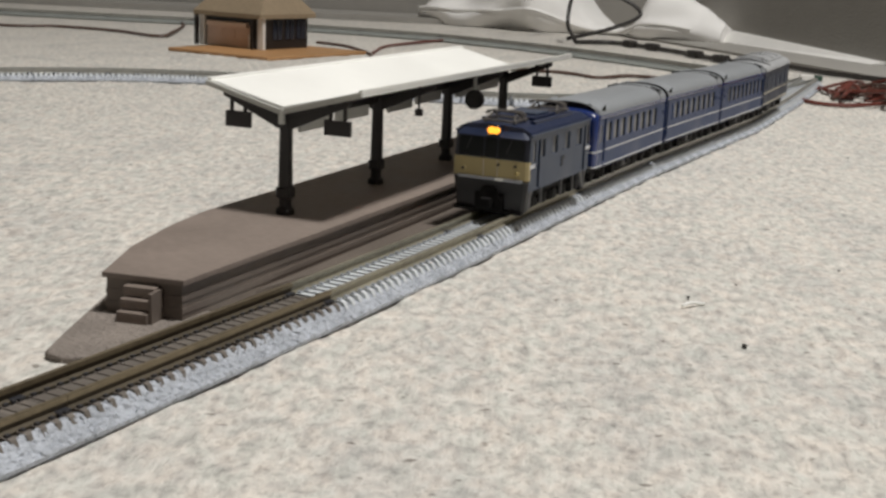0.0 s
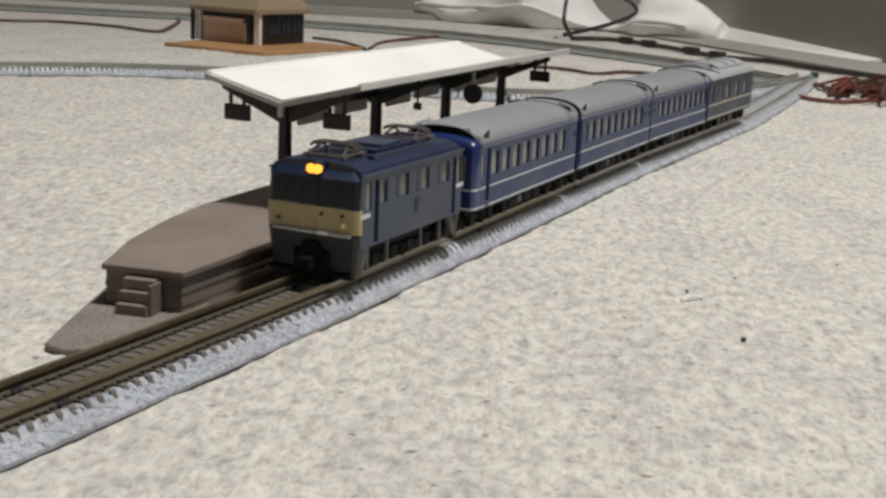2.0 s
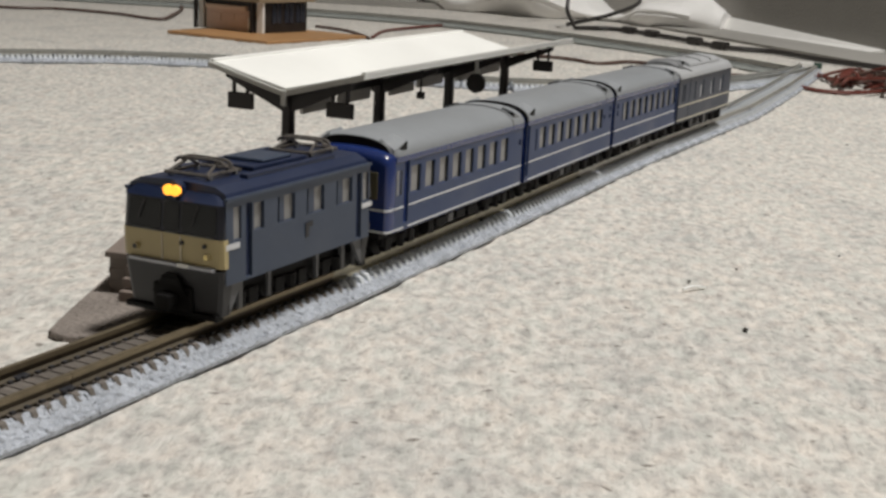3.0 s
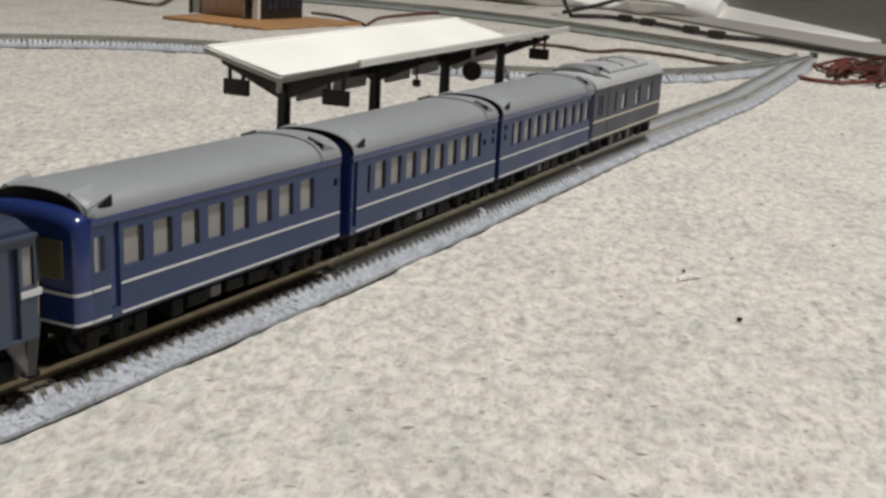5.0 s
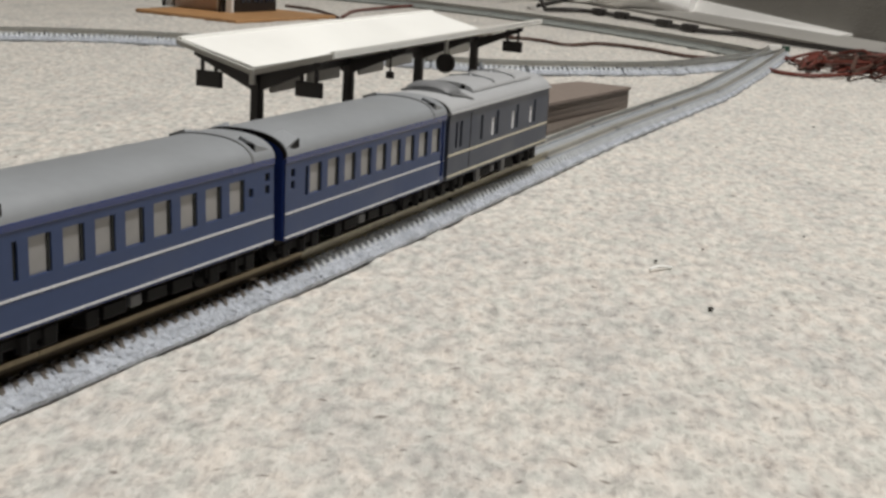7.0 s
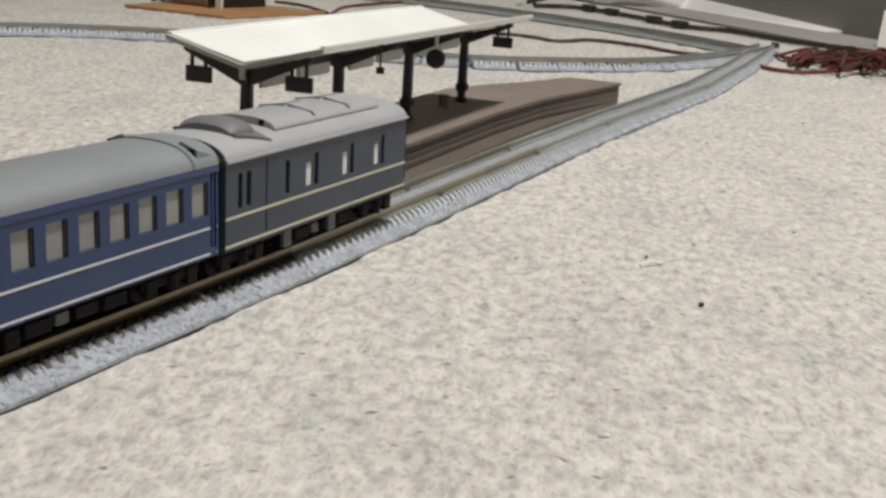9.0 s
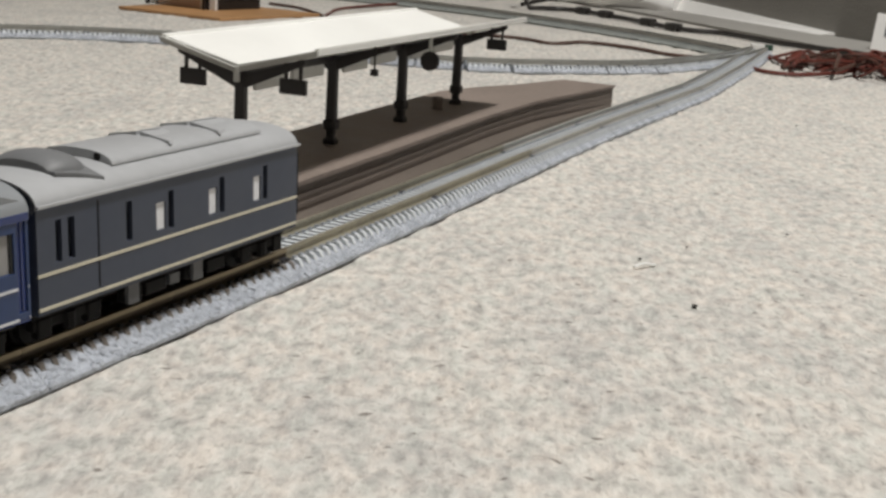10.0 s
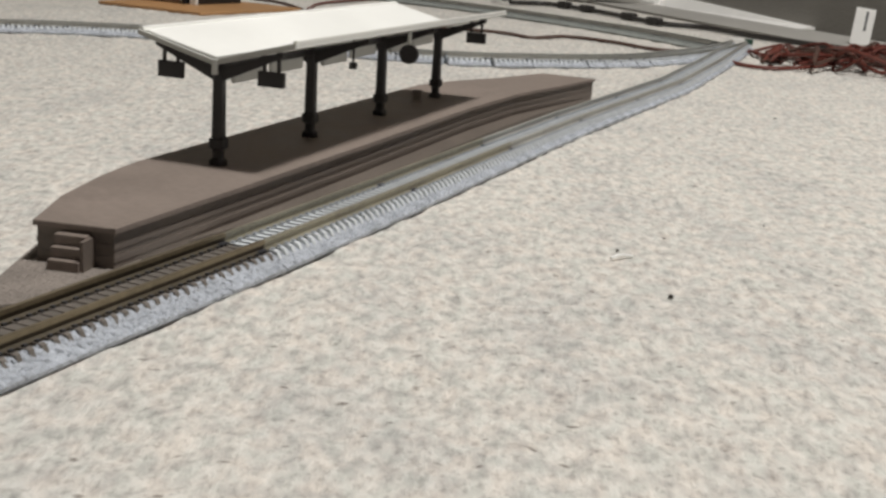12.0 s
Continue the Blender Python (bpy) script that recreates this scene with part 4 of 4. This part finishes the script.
                part("wiper", rod_bm, JOINER, wind, drop=Z0)
        a, b = sorted((s * (L - 0.0002), s * (L + 0.0009)))
        part("handrail", box(bm_new(), -0.0088, 0.0088, a, b, 0.0150, 0.0157, 0.0002), CHROME, t, "grey footboard rail", drop=Z0)
        part("white_plate", box(bm_new(), 0.0016, 0.0038, min(s * (L + 0.0007), s * (L + 0.0011)), max(s * (L + 0.0007), s * (L + 0.0011)), 0.0151, 0.0157), PAPER, t, "small white plate", drop=Z0)
        for sx in (-1, 1):
            bm = rod(bm_new(), (sx * 0.0073, s * L, 0.0174), (sx * 0.0073, s * (L + 0.0009), 0.0174), 0.0006, 12)
            lamp = part("marker_lamp", bm, CREAM, t, "small round marker lamp", drop=Z0)
            part("lens", rod(bm_new(), (sx * 0.0073, s * L, 0.0174), (sx * 0.0073, s * (L + 0.0010), 0.0174), 0.0004, 10), BRASS if sx > 0 and s < 0 else JOINER, lamp, drop=Z0)
        for x in (0.0022, 0.0068):
            bm = rod(bm_new(), (x, s * L, 0.0191), (x, s * (L + 0.0007), 0.0191), 0.0004, 8)
            part("grab_knob", bm, JOINER, t, drop=Z0)
        for x in (-0.0019, 0.0019):
            a, b = sorted((s * (L + 0.0003), s * (L + 0.0005)))
            part("door_seam", box(bm_new(), x - 0.00008, x + 0.00008, a, b, 0.0158, 0.0203), STRIPE_CREAM, t, drop=Z0)
        bm = bm_new()
        box(bm, -0.0014, 0.0014, min(s * (L - 0.002), s * (L + 0.0032)), max(s * (L - 0.002), s * (L + 0.0032)), 0.0082, 0.0106, 0.0003)
        loft(bm, [[(-0.0036, s * (L - 0.001), 0.0104), (0.0036, s * (L - 0.001), 0.0104), (0.0036, s * (L + 0.0012), 0.0104), (-0.0036, s * (L + 0.0012), 0.0104)],
                  [(-0.0012, s * (L - 0.001), 0.0136), (0.0012, s * (L - 0.001), 0.0136), (0.0012, s * (L + 0.0008), 0.0136), (-0.0012, s * (L + 0.0008), 0.0136)]])
        box(bm, -0.0040, 0.0040, min(s * (L - 0.002), s * (L + 0.0006)), max(s * (L - 0.002), s * (L + 0.0006)), 0.0074, 0.0118, 0.0004)
        box(bm, -0.0020, 0.0020, min(s * (L - 0.001), s * (L + 0.0010)), max(s * (L - 0.001), s * (L + 0.0010)), 0.0115, 0.0132, 0.0003)
        part("coupler", bm, BLACK, t, drop=Z0)
    # headlamp over the front windscreen
    bm = rod(bm_new(), (0.0006, -L + 0.001, 0.0277), (0.0006, -L - 0.0006, 0.0277), 0.0015, 20)
    housing = part("headlamp_housing", bm, LOCO_ROOF, t, drop=Z0)
    for x in (-0.0001, 0.0013):
        part("headlamp", rod(bm_new(), (x, -L - 0.0003, 0.0277), (x, -L - 0.0011, 0.0277), 0.0009, 16), LAMP, housing, "glowing amber headlamp", drop=Z0)
    # roof with walkways and hatches
    prof = [(-w, zs), (-w + 0.0005, zs + 0.0009), (-w + 0.0026, zs + 0.0019), (0, zs + 0.0023), (w - 0.0026, zs + 0.0019), (w - 0.0005, zs + 0.0009), (w, zs)]
    part("roof", extrude_y(bm_new(), prof, -L + 0.0012, L - 0.0012), LOCO_ROOF, t, "dark blue roof", drop=Z0)
    roof_z = zs + 0.0020
    part("roof_hatch", box(bm_new(), -0.0050, 0.0050, -0.0078, 0.0086, roof_z, roof_z + 0.0010, 0.0003), LOCO_ROOF, t, drop=Z0)
    part("roof_hatch", box(bm_new(), -0.0042, 0.0042, -0.0040, 0.0050, roof_z + 0.0010, roof_z + 0.0016, 0.0003), SLATE, t, drop=Z0)
    for sx in (-1, 1):
        part("walkway", box(bm_new(), sx * 0.0068 - 0.0008, sx * 0.0068 + 0.0008, -0.0130, 0.0140, roof_z - 0.0002, roof_z + 0.0006, 0.0001), LOCO_ROOF, t, drop=Z0)
    for yc in (-0.0150, 0.0150):
        zp = roof_z + 0.0008
        bm = bm_new()
        for k in (-1, 1):
            rod(bm, (-0.0046, yc + k * 0.0042, zp), (0.0046, yc + k * 0.0042, zp), 0.00035, 6)
        for sx in (-1, 1):
            rod(bm, (sx * 0.0040, yc - 0.0045, zp), (sx * 0.0040, yc + 0.0045, zp), 0.00035, 6)
        pan = part("pantograph", bm, STEEL, t, "folded bare metal pantograph", drop=Z0)
        for sx in (-1, 1):
            for k in (-1, 1):
                part("insulator", rod(bm_new(), (sx * 0.0040, yc + k * 0.0034, roof_z - 0.0003), (sx * 0.0040, yc + k * 0.0034, zp), 0.0005, 8), DOME, pan, drop=Z0)
                part("arm", rod(bm_new(), (sx * 0.0040, yc + k * 0.0042, zp), (sx * 0.0030, yc, zp + 0.0018), 0.0003, 6), STEEL, pan, drop=Z0)
        for k in (-1, 1):
            bow = [(-0.0052, yc + k * 0.0009, zp + 0.0012), (-0.0040, yc + k * 0.0009, zp + 0.0020), (0, yc + k * 0.0009, zp + 0.0021), (0.0040, yc + k * 0.0009, zp + 0.0020), (0.0052, yc + k * 0.0009, zp + 0.0012)]
            part("contact_bow", tube(bm_new(), bow, 0.0003, 6, 4), STEEL, pan, drop=Z0)
    part("chassis", box(bm_new(), -0.0070, 0.0070, -L + 0.002, L - 0.002, 0.0098, 0.0124), BLACK, t, drop=Z0)
    for y in (-0.0150, 0.0, 0.0150):
        b = bogie(t, y, 0.0036, Z0, 0.0105)
    for sx in (-1, 1):
        for y in (-0.0075, 0.0075):
            part("sand_pipe", box(bm_new(), sx * 0.0079 - 0.0003, sx * 0.0079 + 0.0003, y - 0.0004, y + 0.0004, 0.0074, 0.0124), GREY, t, drop=Z0)
    return t


WINDOWS = [-0.0226 + 0.00654 * i for i in range(8)]
loco = build_loco()
coach_1 = build_coach("sleeper_coach", "blue sleeper coach with a rounded cab end and silver roof", True, WINDOWS, [(0.0318, 0.0214)])
coach_2 = build_coach("sleeper_coach", "blue sleeper coach with small vent windows and silver roof", False, WINDOWS, [(0.0264, 0.0208), (0.0314, 0.0228), (0.0314, 0.0206)], slots=(-0.0279,))
coach_3 = build_coach("sleeper_coach", "blue sleeper coach coupled to the slate generator van", False, [-0.0231 + 0.00656 * i for i in range(9)], [(-0.0320, 0.0228), (-0.0320, 0.0206)], slots=(-0.0270,), rear_door=True)
van = build_van()


# ---------------------------------------------------------------- station house and loose things
def build_house():
    t = thing("station_house", pose(-0.3745, 0.7230, 0, 0, 0, -8), "wooden model station house with tan hipped roof on orange base", "model house")
    part("base_board", box(bm_new(), -0.032, 0.058, -0.050, 0.055, 0, 0.0022, 0.0005), WOOD, t, "orange wooden base")
    part("wall", box(bm_new(), -0.0435, 0.0150, -0.0065, 0.040, 0.0022, 0.026), TIMBER, t, "dark timber walls, eaves shade in their colour")
    part("wall_panel", box(bm_new(), -0.0370, 0.0085, -0.0077, -0.0062, 0.0022, 0.0165, 0.0003), PEACH, t, "peach plaster panel")
    part("awning", box(bm_new(), -0.0365, 0.0020, -0.0098, -0.0062, 0.0165, 0.0196, 0.0006), PEACH_LIT, t, "peach awning beam, lit tone in its colour")
    for i in range(3):
        part("shutter", box(bm_new(), -0.0330 + 0.0125 * i, -0.0225 + 0.0125 * i, -0.0081, -0.0075, 0.0080, 0.0140, 0.0002), PEACH, t)
    for x, wide, high, material in ((-0.0413, 0.0024, 0.0235, SKIRT), (0.0046, 0.0016, 0.0120, SKIRT), (0.0140, 0.0028, 0.0240, SKIRT), (0.0092, 0.0013, 0.0240, TIMBER)):
        part("pillar", box(bm_new(), x - wide, x + wide, -0.0086, -0.0062, 0.0022, high, 0.0003), material, t, "white pillar" if material == SKIRT else "")
    for x in (-0.0440, 0.0090):
        part("porch_post", box(bm_new(), x - 0.0012, x + 0.0012, -0.0120, -0.0098, 0.0022, 0.025), TIMBER, t)
    for y in (0.003, 0.016, 0.028):
        pw = part("side_window", box(bm_new(), 0.0145, 0.0157, y, y + 0.009, 0.0085, 0.0225, 0.0003), GLASSLIKE, t, "dark window")
        part("mullion", box(bm_new(), 0.0155, 0.0161, y + 0.0042, y + 0.0048, 0.0085, 0.0225), TIMBER, pw)
    bm = bm_new()
    e = [(-0.0440, -0.014), (0.0185, -0.014), (0.0185, 0.045), (-0.0440, 0.045)]
    loft(bm, [[(x, y, 0.0232) for x, y in e], [(x, y, 0.0262) for x, y in e], [(x * 0.60 - 0.006, (y - 0.016) * 0.14 + 0.016, 0.050) for x, y in e]])
    roof = part("roof", bm, THATCH, t, "tan hipped roof")
    part("ridge_cap", box(bm_new(), -0.036, 0.006, 0.0095, 0.0225, 0.0485, 0.0515, 0.0010), THATCH, roof)


build_house()


def wire(name, pts, r, material, label, category="wire"):
    bm = tube(bm_new(), pts, r, 7, 10)
    return tagged(part(name, bm, material, smooth=True), label, category, "loose wires on the carpet")


wire("brown_wire", [(-0.80, 0.70, 0.0012), (-0.637, 0.750, 0.0012), (-0.607, 0.780, 0.0012), (-0.549, 0.783, 0.0012), (-0.492, 0.766, 0.0012), (-0.505, 0.80, 0.0022), (-0.56, 0.885, 0.0012), (-0.593, 0.932, 0.0012), (-0.52, 0.90, 0.0014), (-0.45, 0.83, 0.0014), (-0.42, 0.79, 0.0014)],
     0.0012, WIRE_BROWN, "thin brown wire lying on the carpet behind the track")
wire("brown_wire", [(-0.372, 0.803, 0.0030), (-0.34, 0.79, 0.003), (-0.308, 0.768, 0.0012), (-0.27, 0.72, 0.0012), (-0.21, 0.735, 0.0012), (-0.152, 0.743, 0.0012), (-0.124, 0.729, 0.0012), (-0.112, 0.760, 0.0012), (-0.080, 0.754, 0.0012), (-0.050, 0.733, 0.0012), (-0.028, 0.735, 0.0012)],
     0.0012, WIRE_BROWN, "thin brown wire from the station house to the junction")
wire("brown_wire", [(-0.308, 0.775, 0.0012), (-0.333, 0.846, 0.0012), (-0.335, 0.951, 0.0012), (-0.315, 1.0, 0.0012)], 0.0012, WIRE_RED, "thin reddish wire running back towards the wall")
wire("black_cable", [(-0.249, 1.033, 0.0022), (-0.222, 1.060, 0.0022), (-0.160, 1.012, 0.0022), (-0.097, 0.945, 0.0022), (-0.058, 0.938, 0.0022), (-0.014, 0.897, 0.0022), (0.05, 0.86, 0.0022), (0.16, 0.80, 0.0022)],
     0.0020, WIRE_BLACK, "black cable lying in front of the wall", "cable")
for x, y in ((-0.205, 1.050), (-0.178, 1.028), (-0.100, 0.948), (-0.128, 0.978)):
    ob = tagged(part("cable_clip", box(bm_new(), -0.007, 0.007, -0.004, 0.004, 0, 0.006, 0.0012), WIRE_BLACK), "small black clip on the cable by the wall", "clip", "cable clips")
    ob.matrix_basis = pose(x, y, 0, 0, 0, -42)


def tangle():
    """Loose strands that run along the heap, cross one another and spring up."""
    rng = random.Random(11)
    for k in range(26):
        pts = []
        x, y = 0.000 + rng.uniform(-0.006, 0.040), 0.755 + rng.uniform(-0.04, 0.06)
        drift = rng.uniform(-0.010, 0.010)
        for i in range(10):
            swell = 0.0014 + 0.013 * math.sin(math.pi * min(1, max(0, x / 0.16))) * rng.random()
            pts.append((x, y, swell if i else 0.0014))
            x += rng.uniform(-0.002, 0.026)
            y += rng.uniform(-0.030, 0.030) + drift - (y - 0.760) * 0.3
        wire("red_wire", pts, rng.choice((0.0008, 0.0010, 0.0011)), WIRE_RED if k % 4 else WIRE_BROWN, "dark red wire in a tangled bundle on the carpet")


tangle()
wire("red_wire", [(-0.010, 0.725, 0.0013), (0.012, 0.69, 0.0013), (0.030, 0.688, 0.0013), (0.046, 0.705, 0.0022), (0.060, 0.73, 0.004)], 0.0012, WIRE_RED, "dark red wire leading into the tangle on the carpet")
wire("black_cable", [(0.062, 0.985, 0.003), (0.078, 0.955, 0.020), (0.098, 0.93, 0.026), (0.14, 0.90, 0.022), (0.20, 0.86, 0.006)], 0.0020, WIRE_BLACK, "black cable rising behind the tangle of red wires", "cable")
t = thing("rail_connector", pose(-0.0177, 0.845, 0, 0, 0, 20), "small white rail connector beside the track junction", "connector")
shell = part("shell", box(bm_new(), -0.0045, 0.0045, -0.0025, 0.0025, 0, 0.0040, 0.0005), SKIRT, t)
part("plug", box(bm_new(), 0.0050, 0.0100, -0.0018, 0.0018, 0, 0.0036, 0.0004), GREEN_PLUG, t, "dark green plug")
bm = box(bm_new(), -0.0068, 0.0068, -0.0006, 0.0006, 0, 0.026, 0.0004)
t = thing("paper_tag", pose(0.0545, 0.915, 0.0015, -14, 6, 12), "white paper tag standing up among red wires", "tag")
part("card", bm, SKIRT, t)
bm = box(bm_new(), 0.0005, 0.0022, -0.0008, -0.0006, 0.010, 0.024)
part("printed_bar", bm, GREY, t)


def white_bag():
    """A slumped white cloth bag in the corner: a lofted sack with folds."""
    t = thing("cloth_bag", pose(-0.322, 1.225, 0, 0, 0, -9), "slumped white cloth bag lying in the corner", "bag")
    rings = []
    for k in range(65):
        u = k / 64
        e = max(0.03, math.sin(math.pi * u)) ** 0.35
        dip = math.exp(-((u - 0.645) / 0.12) ** 4)
        ring = []
        for i in range(33):
            a = math.pi * i / 32
            f = 1 + 0.08 * math.sin(5 * a + 9 * u) + 0.10 * math.sin(13 * u + 2 * a) + 0.05 * math.sin(31 * u - 3 * a) + 0.03 * math.sin(9 * a - 23 * u)
            f *= 1 - 0.88 * dip
            tuck = 0.72 + 0.28 * min(1, math.sin(a) * 3.2)
            deep = -0.072 * e * f * tuck * math.cos(a) if math.cos(a) >= 0 else 0.075 * e * -math.cos(a)
            ring.append((-0.185 + 0.355 * u, deep, 0.056 * e * f * math.sin(a)))
        rings.append(ring)
    part("sack", loft(bm_new(), rings), CLOTH, t, smooth=True)
    hem = [(r[4][0], r[4][1] - 0.0015, r[4][2] + 0.001) for r in rings[4:-4:4]]
    part("hem", tube(bm_new(), hem, 0.0022, 6, 3), CLOTH, t, "rolled white hem", smooth=True)


white_bag()
wire("black_cable", [(-0.249, 1.033, 0.0022), (-0.262, 1.045, 0.02), (-0.258, 1.06, 0.05), (-0.225, 1.07, 0.042), (-0.205, 1.075, 0.028), (-0.225, 1.06, 0.015), (-0.26, 1.04, 0.004)], 0.0018, WIRE_BLACK, "black cable looped up against the white bag", "cable")
wire("black_cable", [(-0.33, 1.12, 0.055), (-0.34, 1.105, 0.045), (-0.325, 1.10, 0.036), (-0.305, 1.10, 0.045), (-0.29, 1.11, 0.08), (-0.27, 1.12, 0.10)], 0.0018, WIRE_BLACK, "black cable draped over the white bag", "cable")

# lint and scraps on the carpet
def lint(x, y, size, seed):
    rng = random.Random(seed)
    bm = bm_new()
    bmesh.ops.create_icosphere(bm, subdivisions=1, radius=size)
    for v in bm.verts:
        v.co *= rng.uniform(0.6, 1.2)
        v.co.z = v.co.z * 0.6 + size * 0.4
    ob = tagged(part("lint_speck", bm, CRUMB), "small dark speck of lint on the carpet", "lint", "specks of lint")
    ob.location = (x, y, 0)


for k, spot in enumerate(((0.0790, 0.2263, 0.0007), (0.0590, 0.495, 0.0007), (0.0605, 0.2550, 0.0005), (0.0852, 0.3004, 0.0004), (0.067, 0.272, 0.0004))):
    lint(*spot, k)
bm = tube(bm_new(), [(0.0615, 0.2465, 0.0004), (0.0628, 0.2490, 0.0007), (0.0650, 0.2510, 0.0004)], 0.00035, 6)
tagged(part("paper_scrap", bm, PAPER), "tiny white scrap of thread on the carpet", "scrap")


# ---------------------------------------------------------------- movement
def nose(t):
    """Where the locomotive's front stands along the line."""
    return 0.2841 - 0.04205 * t


def car_rows(front, length):
    rows = []
    for k in range(25):
        t = k * 0.5
        mid = nose(t) + front + length / 2
        a, b = mid - length * 0.33, mid + length * 0.33
        dx, dy = centre(b) - centre(a), b - a
        near = min(1, max(0, (0.24 - mid) / 0.08))  # the near track leans a little away
        rows.append((t, pose((centre(a) + centre(b)) / 2 - 0.0003 * near, mid, Z0 + 0.0001 * near, 0, -1.3 * near, math.degrees(math.atan2(-dx, dy)))))
    return rows


def motions():
    walk(loco, car_rows(-0.0011, 0.0462))
    walk(coach_1, car_rows(0.0520, 0.069))
    walk(coach_2, car_rows(0.1230, 0.069))
    walk(coach_3, car_rows(0.1934, 0.069))
    walk(van, car_rows(0.2634, 0.0672))


motions()
